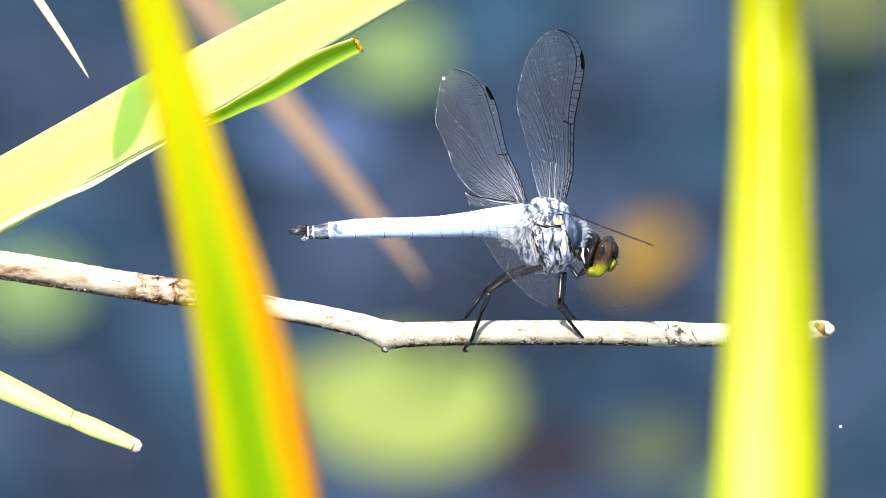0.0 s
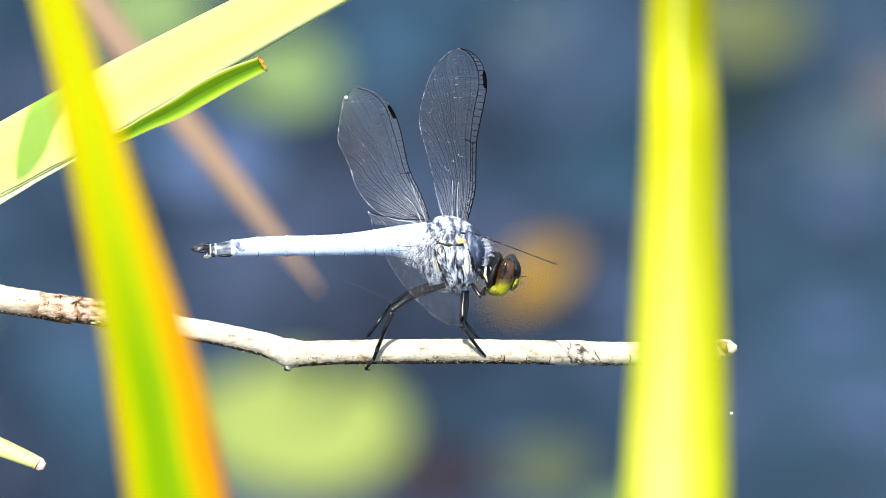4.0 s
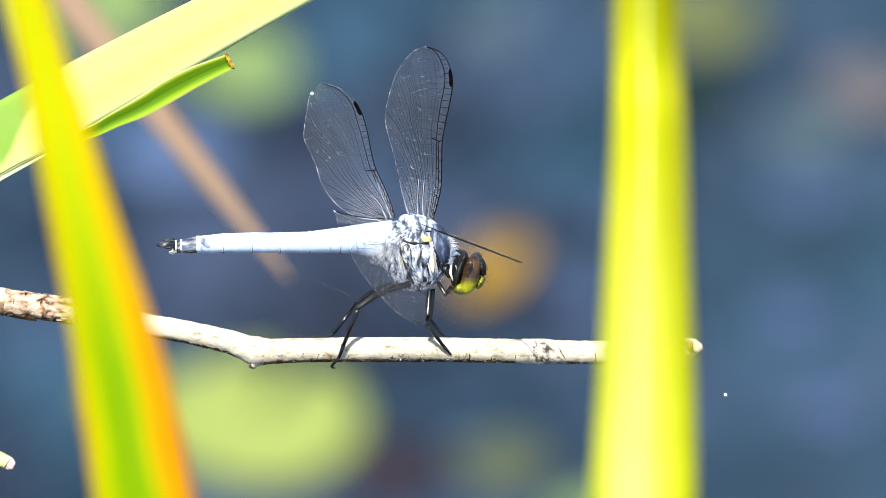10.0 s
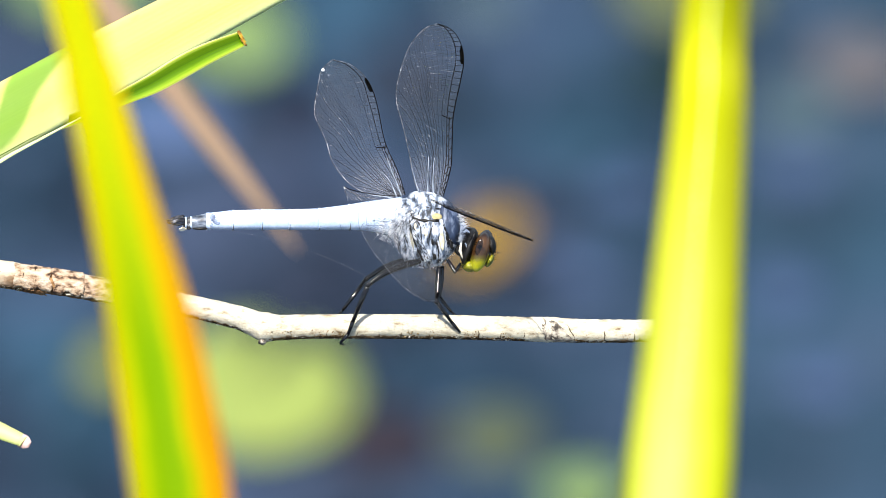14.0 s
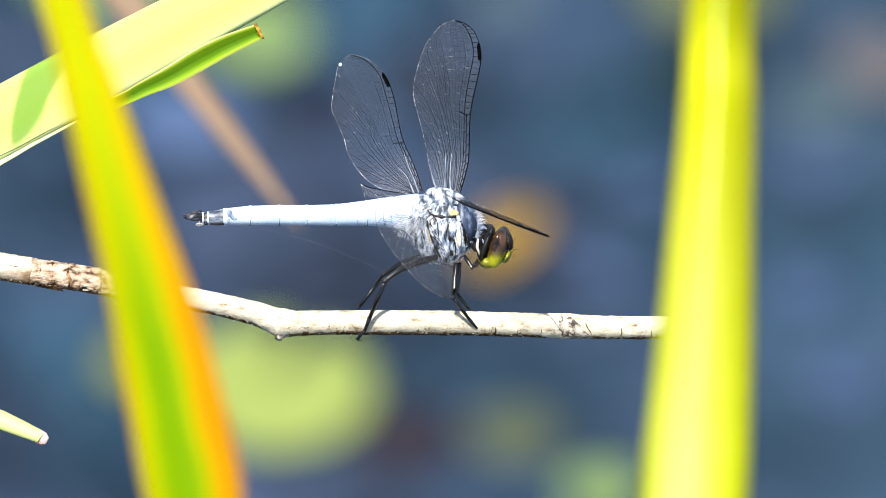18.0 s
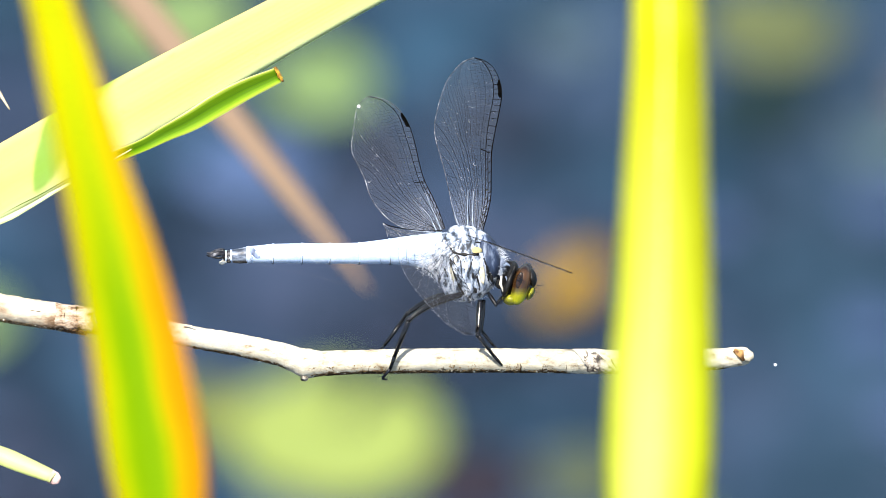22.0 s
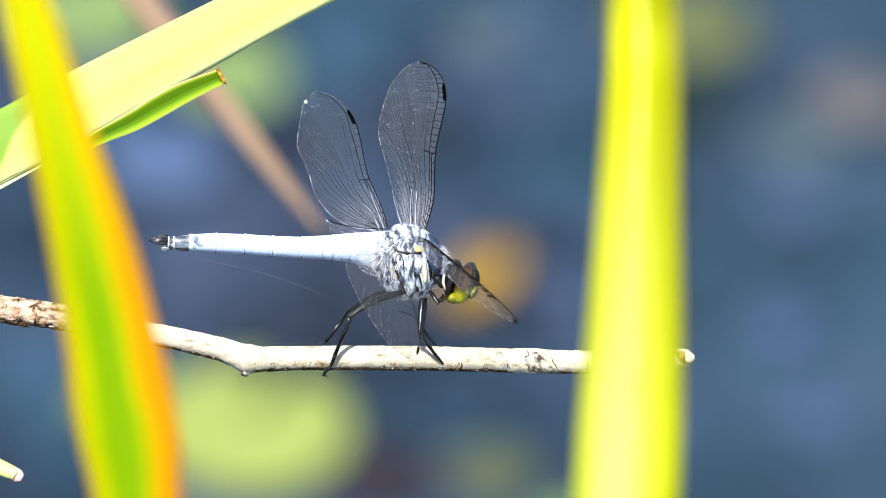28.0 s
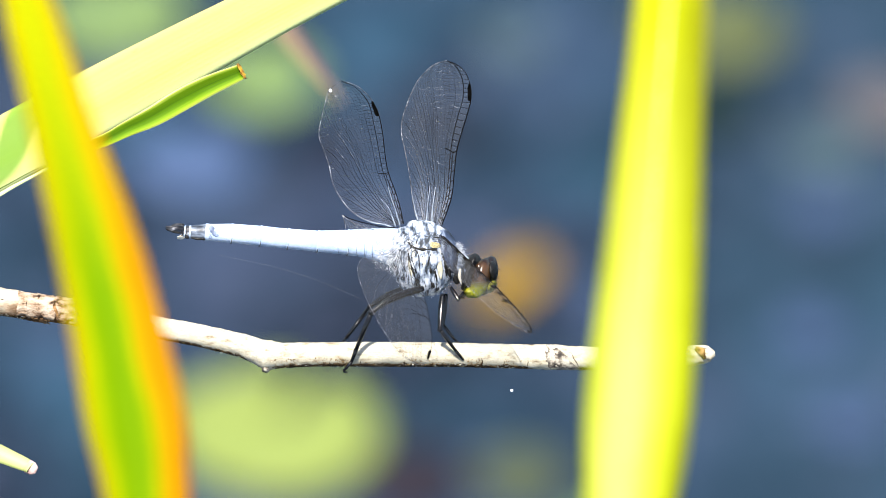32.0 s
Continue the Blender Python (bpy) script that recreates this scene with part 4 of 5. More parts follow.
for i in range(9):
    x = random.uniform(300, 1180)
    bm = bmesh.new()
    ball(bm, g(x, np.interp(x, MX, MY) + np.interp(x, MX, MR) - 1.6, 0.0004), 2.6 * GRID, 2 * GRID, 2.6 * GRID, 0, 8, 6, 0.5)
    part("crust_lump", bm, CRUST, twig)
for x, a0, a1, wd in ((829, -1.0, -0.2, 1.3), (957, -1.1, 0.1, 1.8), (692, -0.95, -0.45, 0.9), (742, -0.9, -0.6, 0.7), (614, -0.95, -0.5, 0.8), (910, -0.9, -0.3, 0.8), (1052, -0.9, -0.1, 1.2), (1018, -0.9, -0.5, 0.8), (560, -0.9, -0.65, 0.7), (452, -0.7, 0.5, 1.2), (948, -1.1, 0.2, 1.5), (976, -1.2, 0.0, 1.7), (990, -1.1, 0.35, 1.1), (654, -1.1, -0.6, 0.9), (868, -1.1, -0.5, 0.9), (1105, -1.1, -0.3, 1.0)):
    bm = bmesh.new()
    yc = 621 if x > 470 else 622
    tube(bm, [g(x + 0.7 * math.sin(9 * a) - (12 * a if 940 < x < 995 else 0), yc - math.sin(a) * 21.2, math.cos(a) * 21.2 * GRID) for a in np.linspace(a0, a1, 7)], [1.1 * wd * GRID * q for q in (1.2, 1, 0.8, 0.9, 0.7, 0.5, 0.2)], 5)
    part("crack", bm, CRACK_AND_SHADE, twig)

# ---- the dragonfly ----
fly = thing("dragonfly", g(725, 445), "powder-blue male dragonfly clinging to a bleached twig", "dragonfly")

# thorax
THX = (735, 450, 60, 66, 3.3 * MM)


def on_thorax(x, y, lift=0.00005):
    cx, cy, rx, ry, rz = THX
    q = max(0.02, 1 - ((x - cx) / rx) ** 2 - ((y - cy) / ry) ** 2)
    return g(x, y, rz * math.sqrt(q) + lift)


bm = bmesh.new()
ball(bm, g(735, 450), 60 * GRID, 66 * GRID, 3.3 * MM, -0.15, 32, 22, 0.06)
ball(bm, g(700, 432), 44 * GRID, 40 * GRID, 2.7 * MM, 0.3, 24, 16, 0.06)
ball(bm, g(742, 402), 42 * GRID, 20 * GRID, 2.2 * MM, -0.3, 20, 12, 0.12)
thorax = part("thorax", bm, THORAX_SKIN, fly, "chalky blue-white thorax with dark seams")
bm = bmesh.new()
ball(bm, g(772, 436, 0.0002), 24 * GRID, 44 * GRID, 2.7 * MM, 0.28, 22, 16, 0.05)
part("collar", bm, BLUE_SKIN, thorax, "slate blue front of the thorax")
SEAMS = (((704, 415), (708, 448), (719, 480), (730, 502), 2.0), ((712, 425), (724, 441), (727, 465), (738, 498), 1.6), ((688, 420), (704, 417), (712, 427), (732, 432), (757, 431), 2.6), ((765, 438), (772, 457), (774, 478), 2.0),
         ((746, 440), (741, 462), (748, 500), 1.3), ((690, 440), (698, 462), (708, 484), 1.0), ((722, 404), (742, 410), (768, 412), (786, 424), 1.5), ((753, 470), (757, 486), (756, 506), 1.2), ((676, 416), (680, 432), (676, 452), 1.2),
         ((718, 400), (722, 410), (720, 422), 1.2), ((700, 398), (706, 406), (704, 415), 1.0), ((730, 440), (733, 452), (730, 462), 1.1), ((776, 432), (783, 450), (780, 474), 1.3))
for *line, wd in SEAMS:
    bm = bmesh.new()
    S = spline([(*on_thorax(x, y),) for x, y in line], 12)
    tube(bm, [Vector(p) - Vector((0, 0, 0.00007)) for p in S], [GRID * wd * (0.4 + 0.9 * abs(math.sin(k * 1.9 + line[0][0]))) for k in range(13)], 6, 0.6)
    part("seam", bm, BLACK_SKIN, thorax)
for x, y, rx, ry, tn, mt, lb in ((751, 425, 11, 6.5, 0.0, YELLOW_SKIN, "yellow spot"), (698, 425, 7, 6, 0.2, YELLOW_SKIN, "yellow spot"), (762, 464, 5.0, 21, 0.12, CREAM_SKIN, "pale cream stripe"),
                                 (710, 464, 3.6, 17, 0.15, CREAM_SKIN, "pale cream stripe"), (734, 452, 4.2, 8, 0.2, CREAM_SKIN, "pale cream stripe"), (716, 446, 3, 10, 0.1, CREAM_SKIN, "pale cream stripe")):
    bm = bmesh.new()
    ball(bm, on_thorax(x, y, -0.00006), rx * GRID, ry * GRID, 0.00018, tn, 14, 8, 0.35)
    part("spot", bm, mt, thorax, lb)
for x, y, rx, ry, tn in ((771, 418, 9, 6, 0.2), (768, 427, 8, 5, 0.0), (706, 417, 5, 3, 0.4), (746, 469, 2.4, 6, 0.1), (778, 470, 3, 12, 0.2), (790, 480, 6, 14, 0.3), (750, 494, 3, 7, 0.3)):
    bm = bmesh.new()
    ball(bm, on_thorax(x, y, 0), rx * GRID, ry * GRID, 0.0002, tn, 10, 7, 0.3)
    part("dark_patch", bm, BLACK_SKIN, thorax)
random.seed(5)
bm = bmesh.new()
for i in range(1100):
    a = random.uniform(0, 2 * math.pi)
    b = random.uniform(-0.2, 1.2)
    cx, cy, rx, ry = random.choice(((735, 450, 60, 66), (735, 450, 60, 66), (700, 436, 46, 42), (672, 440, 30, 28)))
    n = Vector((math.cos(a) * math.cos(b), math.sin(a) * math.cos(b), math.sin(b)))
    if n.y > 0.25 and random.random() < 0.75:
        continue
    p = Vector(((cx - 784) * GRID + n.x * rx * GRID, (441 - cy) * GRID + n.y * ry * GRID, n.z * 3.1 * MM))
    d = (n + Vector((random.gauss(-0.15, 0.3), random.gauss(-0.35, 0.3), random.gauss(0, 0.3)))).normalized()
    L = random.uniform(2, 6) * GRID
    s = d.cross(Vector((0, 0, 1))).normalized() * 0.16 * GRID
    tip = p + d * L
    bm.faces.new([bm.verts.new(p - s), bm.verts.new(p + s), bm.verts.new(tip)])
part("hair", bm, HAIR, thorax, "fine pale hair", smooth=False, kind="stuff")

# pale ruff before the collar
bm = bmesh.new()
for i in range(260):
    q = random.random()
    p = g(790 + 9 * math.sin(math.pi * q) + random.gauss(0, 3), 420 + 48 * q, random.uniform(0.0002, 0.0024))
    d = Vector((random.uniform(0.4, 1.1), random.gauss(0.35 - 0.6 * q, 0.25), random.gauss(0.2, 0.3))).normalized()
    sd = d.cross(Vector((0, 0, 1))).normalized() * 0.22 * GRID
    bm.faces.new([bm.verts.new(p - sd), bm.verts.new(p + sd), bm.verts.new(p + d * random.uniform(6, 14) * GRID)])
part("ruff", bm, RUFF, fly, "grey hairs behind the head", smooth=False, kind="stuff")
# long silky hair sweeping down and back over the root of the abdomen, its shade put in as dark strands
for mt, count, name, lb in ((HAIR, 330, "silky_hair", "long white hair at the rear of the thorax"), (GAP_SHADE, 110, "shade_strand", "thin grey strands that paint the shade between hairs")):
    bm = bmesh.new()
    for i in range(count):
        q, h = random.random(), random.random()
        x, y = 652 + 72 * q, 404 + 88 * h * (0.45 + 0.55 * q)
        z = 0.0030 * math.sqrt(max(0.05, 1 - ((y - 436) / 60) ** 2)) * (0.7 + 0.3 * q)
        p = g(x, y, z + 0.00005)
        d = Vector((-0.75 + 0.3 * h + random.gauss(0, 0.14), -0.25 - 0.75 * h + random.gauss(0, 0.14), random.uniform(-0.05, 0.16))).normalized()
        L, wd = random.uniform(7, 17) * GRID, (0.18 if mt is HAIR else 0.24) * GRID
        sd = d.cross(Vector((0, 0, 1))).normalized() * wd
        mid = p + d * L * 0.55 + Vector((0, 0, 0.00004))
        tip = p + d * L + Vector((0, -0.12 * L, -0.1 * L))
        v = [bm.verts.new(c) for c in (p - sd, p + sd, mid + sd * 0.7, mid - sd * 0.7, tip)]
        bm.faces.new((v[0], v[1], v[2], v[3]))
        bm.faces.new((v[3], v[2], v[4]))
    part(name, bm, mt, thorax, lb, smooth=False, kind="stuff")

# abdomen: ten segments, each flared to its seam
TOP = [(270, 436), (300, 428), (320, 426), (348, 420), (390, 415), (440, 413), (490, 413), (545, 411), (597, 404), (632, 398), (660, 394), (690, 390)]
LOW = [(270, 440), (300, 446), (320, 448), (348, 449), (390, 449), (440, 449), (490, 449), (545, 449), (597, 449), (632, 451), (660, 455), (690, 462)]


def tail_at(x):
    t, l = np.interp(x, *zip(*TOP)), np.interp(x, *zip(*LOW))
    return (t + l) / 2, (l - t) / 2


def segment(x0, x1, flare=0.05):
    """From its front seam x0 back to x1."""
    bm = bmesh.new()
    pts, rad = [], []
    for q in (0.0, 0.02, 0.1, 0.3, 0.5, 0.7, 0.88, 0.96, 1.0):
        x = x0 + (x1 - x0) * q
        m, r = tail_at(x)
        k = 0.93 if q == 0 else 0.965 if q == 0.02 else 1 + (flare if q > 0.9 else 0.0) - (0.12 if q == 1.0 else 0) - 0.012 * math.sin(math.pi * q)
        pts.append(g(x, m))
        rad.append(r * GRID * k)
    tube(bm, pts, rad, 22, 0.015, 0.92)
    return bm


abdomen = part("abdomen", segment(690, 632, 0.0), CHALK_BLUE, fly, "powder-blue abdomen with a black tip", pivot=g(660, 428))
for a, b, mt, lb in ((634, 597, CHALK_BLUE, ""), (599, 543, CHALK_BLUE, ""), (545, 490, CHALK_BLUE, ""), (492, 441, CHALK_BLUE, ""), (443, 390, CHALK_BLUE, ""), (392, 348, CHALK_BLUE, ""), (350, 319, SLATE_TAIL, "slate grey worn segment"), (321, 303, TAIL_BLACK, "black last segment")):
    part("segment", segment(a, b, 0.07), mt, abdomen, lb)
for x in (676, 661, 646, 632, 618, 585):
    bm = bmesh.new()
    m, r = tail_at(x)
    S = [g(x + 1.5 - 5 * math.cos(a), m - r * 1.01 * math.sin(a), r * 1.01 * 0.92 * GRID * math.cos(a)) for a in np.linspace(-1.45, 1.0, 14)]
    tube(bm, S, [0.5 * GRID * (1 - 0.06 * k) for k in range(14)], 5)
    part("crease", bm, SEAM, abdomen)
for x in (597, 543, 490, 441, 390):
    # shade of the gap under the flared rim, put in as a dark tube, open at the belly
    bm = bmesh.new()
    m, r = tail_at(x)
    S = [g(x + 2.5 + 1.5 * math.cos(a), m - r * 1.02 * math.sin(a), r * 1.02 * 0.92 * GRID * math.cos(a)) for a in np.linspace(-1.5, 0.2, 12)]
    tube(bm, S, [GRID * max(0.15, 1.9 - 0.22 * k) for k in range(12)], 6)
    part("seam", bm, GAP_SHADE, abdomen)
for x, wd in ((348.5, 3.0), (319.5, 2.6), (309.5, 1.4)):
    # white rings between the last segments
    bm = bmesh.new()
    m, r = tail_at(x)
    tube(bm, [g(x + wd, m), g(x + wd * 0.4, m), g(x - wd, m)], [r * GRID * 0.97, r * GRID * 1.05, r * GRID * 1.05], 22, 0.02, 0.92, caps=False)
    part("pale_ring", bm, CHALK_BLUE, abdomen, "chalky white ring")
for x, y, rx, ry, tn in ((357, 430, 5.5, 8, 0.3), (363, 435, 7.5, 4.5, -0.5), (355, 440, 3, 5, 0.0)):
    bm = bmesh.new()
    m, r = tail_at(x)
    ball(bm, g(x, y, 0.92 * GRID * math.sqrt(r * r - (y - m) ** 2) - 0.00006), rx * GRID, ry * GRID, 0.00011, tn, 18, 10, 0.35)
    part("worn_patch", bm, SMUDGE, abdomen, "smudge where the blue dust has worn off")
for c, dy in ((0.0006, 0), (-0.0005, -4)):
    bm = bmesh.new()
    S = spline([(*g(306, 432 + dy, c), 4.5 * GRID), (*g(294, 433 + dy, c * 1.6), 4.6 * GRID), (*g(283, 437 + dy, c * 1.6), 3.2 * GRID), (*g(275, 436 + dy, c), 1 * GRID)], 12)
    tube(bm, S, S[:, 3], 10)
    part("tail_clasper", bm, CLASPER, abdomen, "black tail clasper with a grey back")
bm = bmesh.new()
S = spline([(*g(309, 445), 4.5 * GRID), (*g(302, 449), 3.6 * GRID), (*g(297, 449), 1.5 * GRID)], 8)
tube(bm, S, S[:, 3], 8)
part("lower_clasper", bm, CRUST, abdomen, "pale lower clasper")
for x0, x1, y, c, r in ((347, 322, 447.5, 0.0009, 2.4), (318, 311, 447, 0.0008, 2.6), (306, 286, 440, 0.0012, 2.2)):
    bm = bmesh.new()
    tube(bm, [g(x0, y, c), g(0.5 * (x0 + x1), y + 0.6, c), g(x1, y, c)], [r * 0.7 * GRID, r * GRID, r * 0.6 * GRID], 7)
    part("belly_edge", bm, BLACK_SKIN, abdomen)

# head
NECK = g(792, 456)
bm = bmesh.new()
ball(bm, g(811, 476), 16 * GRID, 34 * GRID, 2.7 * MM, -0.2, 20, 14, 0.05)
head = part("head", bm, BLACK_SKIN, fly, "black head with large brown and green eyes", pivot=NECK)
for c, lb in ((0.00155, "near"), (-0.00155, "far")):
    bm = bmesh.new()
    ball(bm, g(831 if c > 0 else 835, 486 if c > 0 else 482, c), 16.5 * GRID, 36.5 * GRID, 1.75 * MM, -0.26, 26, 18)
    part("eye", bm, EYE_SKIN if c > 0 else EYE_SHADE, head, "glossy compound eye, brown above and yellow-green below")
bm = bmesh.new()
ball(bm, g(828.5, 477, 0.00325), 5.5 * GRID, 15 * GRID, 0.00011, -0.26, 14, 8)
part("pupil", bm, EYE_DARK, head, "dark spot of the eye")
bm = bmesh.new()
ball(bm, g(851, 473, 0.0006), 7.5 * GRID, 17 * GRID, 1.7 * MM, 0.15, 16, 10, 0.15)
part("brow", bm, BLACK_SKIN, head)
bm = bmesh.new()
ball(bm, g(848, 501, 0.0003), 6 * GRID, 13 * GRID, 1.6 * MM, -0.5, 16, 10, 0.1)
part("face", bm, FACE_YELLOW, head, "yellow-green face")
bm = bmesh.new()
ball(bm, g(812, 511, 0.0008), 15 * GRID, 11 * GRID, 1.6 * MM, -0.2, 16, 10, 0.1)
part("jaw", bm, FACE_YELLOW, head, "yellow-green jaw")
bm = bmesh.new()
S = spline([(*g(822, 451, 0.0024), 2.6 * GRID), (*g(813, 470, 0.0029), 4.4 * GRID), (*g(806, 490, 0.0029), 5 * GRID), (*g(800, 506, 0.0022), 2.5 * GRID)], 14)
tube(bm, S, S[:, 3], 9, 0.5)
part("eye_rim", bm, BLACK_SKIN, head, "black band behind the eye")
bm = bmesh.new()
for k in range(26):
    p = g(853 + random.uniform(-4, 5), 470 + k * 1.2, random.uniform(-0.001, 0.0018))
    tube(bm, [p, p + Vector((random.uniform(4, 9), random.uniform(-2, 5), random.uniform(-3, 6))) * GRID], [0.35 * GRID, 0.15 * GRID], 3)
part("face_bristles", bm, BLACK_SKIN, head, kind="stuff", smooth=False)
bm = bmesh.new()
tube(bm, [g(852, 484, 0.0012), g(860, 487, 0.0015), g(871, 487, 0.002)], [0.9 * GRID, 0.6 * GRID, 0.3 * GRID], 5)
part("feeler", bm, BLACK_SKIN, head)
for pts, r, mt in ((((800, 452), (806, 448), (812, 452)), 3.5, CHALK_GREY), (((804, 470), (808, 478), (806, 490)), 2.5, CHALK_GREY), (((797, 470), (795, 484), (800, 498)), 3, CRUST)):
    bm = bmesh.new()
    tube(bm, [g(x, y, 0.0027) for x, y in pts], [r * GRID * q for q in (0.5, 1, 0.4)], 7, 0.3)
    part("cheek_mark", bm, mt, head)
bm = bmesh.new()
ball(bm, g(794, 452), 15 * GRID, 26 * GRID, 1.5 * MM, 0.3, 16, 12, 0.1)
part("neck", bm, CHALK_GREY, fly, "pale grey neck")
bm = bmesh.new()
ball(bm, g(812, 446), 9 * GRID, 4 * GRID, 1.3 * MM, -0.3, 12, 8, 0.1)
part("neck_ridge", bm, BLACK_SKIN, fly)


# legs
def leg(name, joints, radii, label, bow=0.0):
    """Thigh (arched by bow grid steps), knee, shin with bristles and foot through the joints."""
    hip = g(*joints[0])
    rise = Vector((0, bow * GRID, 0))
    S = spline([(*g(*joints[0]), radii[0] * 0.8), (*(g(*joints[0]).lerp(g(*joints[1]), 0.33) + 0.8 * rise), radii[0] * 1.1), (*(g(*joints[0]).lerp(g(*joints[1]), 0.68) + rise), radii[0]), (*g(*joints[1]), radii[0] * 0.7)], 14)
    bm = bmesh.new()
    tube(bm, S, S[:, 3] * GRID, 9, 0.08)
    thigh = part(name, bm, LEG_BLACK, fly, label, pivot=hip)
    bm = bmesh.new()
    ball(bm, g(*joints[1]), radii[0] * 0.95 * GRID, radii[0] * 0.95 * GRID, radii[0] * 0.95 * GRID, 0, 10, 8)
    part("knee", bm, LEG_BLACK, thigh)
    for i in range(1, len(joints) - 1):
        a, b = g(*joints[i]), g(*joints[i + 1])
        bm = bmesh.new()
        r = radii[i] * GRID
        tube(bm, [a, a.lerp(b, 0.5), b], [r, r * 0.85, r * 0.7], 8, 0.08)
        part("shin" if i == 1 else "foot", bm, LEG_BLACK, thigh)
        if i == 1:
            bm = bmesh.new()
            d = (b - a).normalized()
            for k in range(14):
                p = a.lerp(b, 0.12 + 0.82 * k / 13)
                o = Vector((d.y, -d.x, 0))
                if o.x < 0 and name == "hind_leg":
                    o = -o
                w = (o + d * 0.6 + Vector((0, 0, random.uniform(-0.5, 0.7)))).normalized()
                tube(bm, [p, p + w * random.uniform(7, 11) * GRID], [0.5 * GRID, 0.2 * GRID], 3)
            part("bristles", bm, LEG_BLACK, thigh, kind="stuff", smooth=False)
    return thigh


LEGS = [
    leg("hind_leg", [(724, 503, 0.0030), (632, 546, 0.0052), (606, 612, 0.0028), (598, 634, 0.00165), (584, 651, 0.0010), (592, 653, 0.0008)], [6.2, 4.9, 3.9, 3.0, 2.0], "slender black hind leg", 7),
    leg("hind_leg", [(716, 497, -0.0015), (629, 536, -0.0035), (588, 592, -0.0022), (580, 601, -0.0008)], [5.2, 4.3, 3.1], "slender black hind leg", 6),
    leg("middle_leg", [(758, 514, 0.0026), (754, 575, 0.0040), (782, 612, 0.0026), (796, 628, 0.0014)], [5.4, 4.1, 3.1], "slender black middle leg"),
    leg("middle_leg", [(764, 512, -0.0010), (759, 566, -0.0012), (780, 592, -0.0008), (790, 601, -0.0002)], [4.3, 3.4, 2.6], "slender black middle leg"),
    leg("front_leg", [(772, 500, 0.0022), (786, 522, 0.0030), (796, 508, 0.0028)], [3.2, 2.2], "small folded front leg"),
    leg("front_leg", [(772, 500, -0.0016), (786, 520, -0.0020), (796, 506, -0.0020)], [3.2, 2.2], "small folded front leg"),
]


# wings
def wing(name, lead, trail, place, pivot, label, nodus=0.5, mark=(0.80, 0.90), n=80, dark=1.0, band=0.17, skin=None, fine=1.0, mark_width=0.046, rim_from=0.02):
    """A wing from its front and rear edge (rows of numbers), with its skin, net of veins and dark mark."""
    A, B = spline(lead, n), spline(trail, n)
    skin = skin or SKIN_CLEAR

    def at(i, f):
        p = A[i] * (1 - f) + B[i] * f
        return place(p[0], p[1])
    bm = bmesh.new()
    cols = 8
    rows = [[bm.verts.new(at(i, k / cols) + Vector((0, 0, 0.00006 * math.sin(k * 2.6) * (1 - i / n)))) for k in range(cols + 1)] for i in range(n + 1)]
    for i in range(n):
        for k in range(cols):
            try:
                bm.faces.new((rows[i][k], rows[i + 1][k], rows[i + 1][k + 1], rows[i][k + 1]))
            except ValueError:
                pass
    w = part(name, bm, skin, fly, label, pivot=pivot)
    w.visible_shadow = True
    heavy = bmesh.new()
    nn = int(n * nodus)

    def vein(bmx, pts, r):
        tube(bmx, pts, r, 4 if r > 0.4 * GRID else 3, caps=False)

    # veins that fan out from the root to the rear edge: height across the wing at each step of its length
    fans = [[band + 0.012 * math.sin(i * 0.15) for i in range(n + 1)], [band + 0.05 + 0.11 * (i / n) for i in range(n + 1)]]
    for e in (0.985, 0.93, 0.87, 0.80, 0.73, 0.65, 0.57, 0.48, 0.39, 0.30, 0.20):
        f0 = 0.27 + 0.64 * (0.985 - e)
        fans.append([f0 + (1 - f0) * (i / n / e) ** 2.3 + 0.008 * math.sin(i * 0.3 + e * 40) if i / n < e else None for i in range(n + 1)])
    fans.append([1.0] * (n + 1))
    net, glint, rim = bmesh.new(), bmesh.new(), bmesh.new()
    end = int(n * mark[1])
    vein(heavy, [at(i, 0.0) for i in range(end + 1)], 0.95 * GRID * dark)
    vein(heavy if dark >= 1.0 else rim, [at(i, 0.0) for i in range(end, n + 1)], 0.6 * GRID * dark)
    vein(heavy, [at(i, band * 0.55) for i in range(nn + 1)], 0.72 * GRID * dark)
    vein(heavy, [at(nn, 0.0), at(nn - 1, band * 0.5), at(nn, band), at(nn + 1, band + 0.09)], 0.9 * GRID * dark)
    # finer veins set in between, in the outer half
    inner = len(fans)
    for j in range(1, inner - 2):
        lo, hi = fans[j], fans[j + 1]
        fans.insert(-1, [(lo[i] + hi[i]) / 2 if i > 0.42 * n and lo[i] is not None and hi[i] is not None and hi[i] - lo[i] > 0.03 else None for i in range(n + 1)])
    for j, fan in enumerate(fans[:-1]):
        pts = [at(i, min(f, 1.0)) for i, f in enumerate(fan) if f is not None]
        if len(pts) > 2:
            r = (0.75 * dark if j == 0 else 0.46 if j == 1 else 0.55 if j in (5, 8) else 0.38 if j < inner - 1 else 0.16) * GRID * fine
            tube(heavy if j < 1 else net, pts, [r * (1.12 - 0.78 * (k / n) ** 0.9 if 0 < j < inner - 1 else 1) for k in range(len(pts))], 4, caps=False)
        # a pale strand beside the outer part of each fan paints its sun highlight
        k0 = int(len(pts) * random.uniform(0.35, 0.6))
        if 2 < j < inner - 1 and len(pts) - k0 > 6 and random.random() < 0.6:
            tube(glint, [p + Vector((0.9, 0.9, 0.2)) * GRID for p in pts[k0:len(pts) - random.randint(1, 4)]], 0.15 * GRID * fine, 3, caps=False)
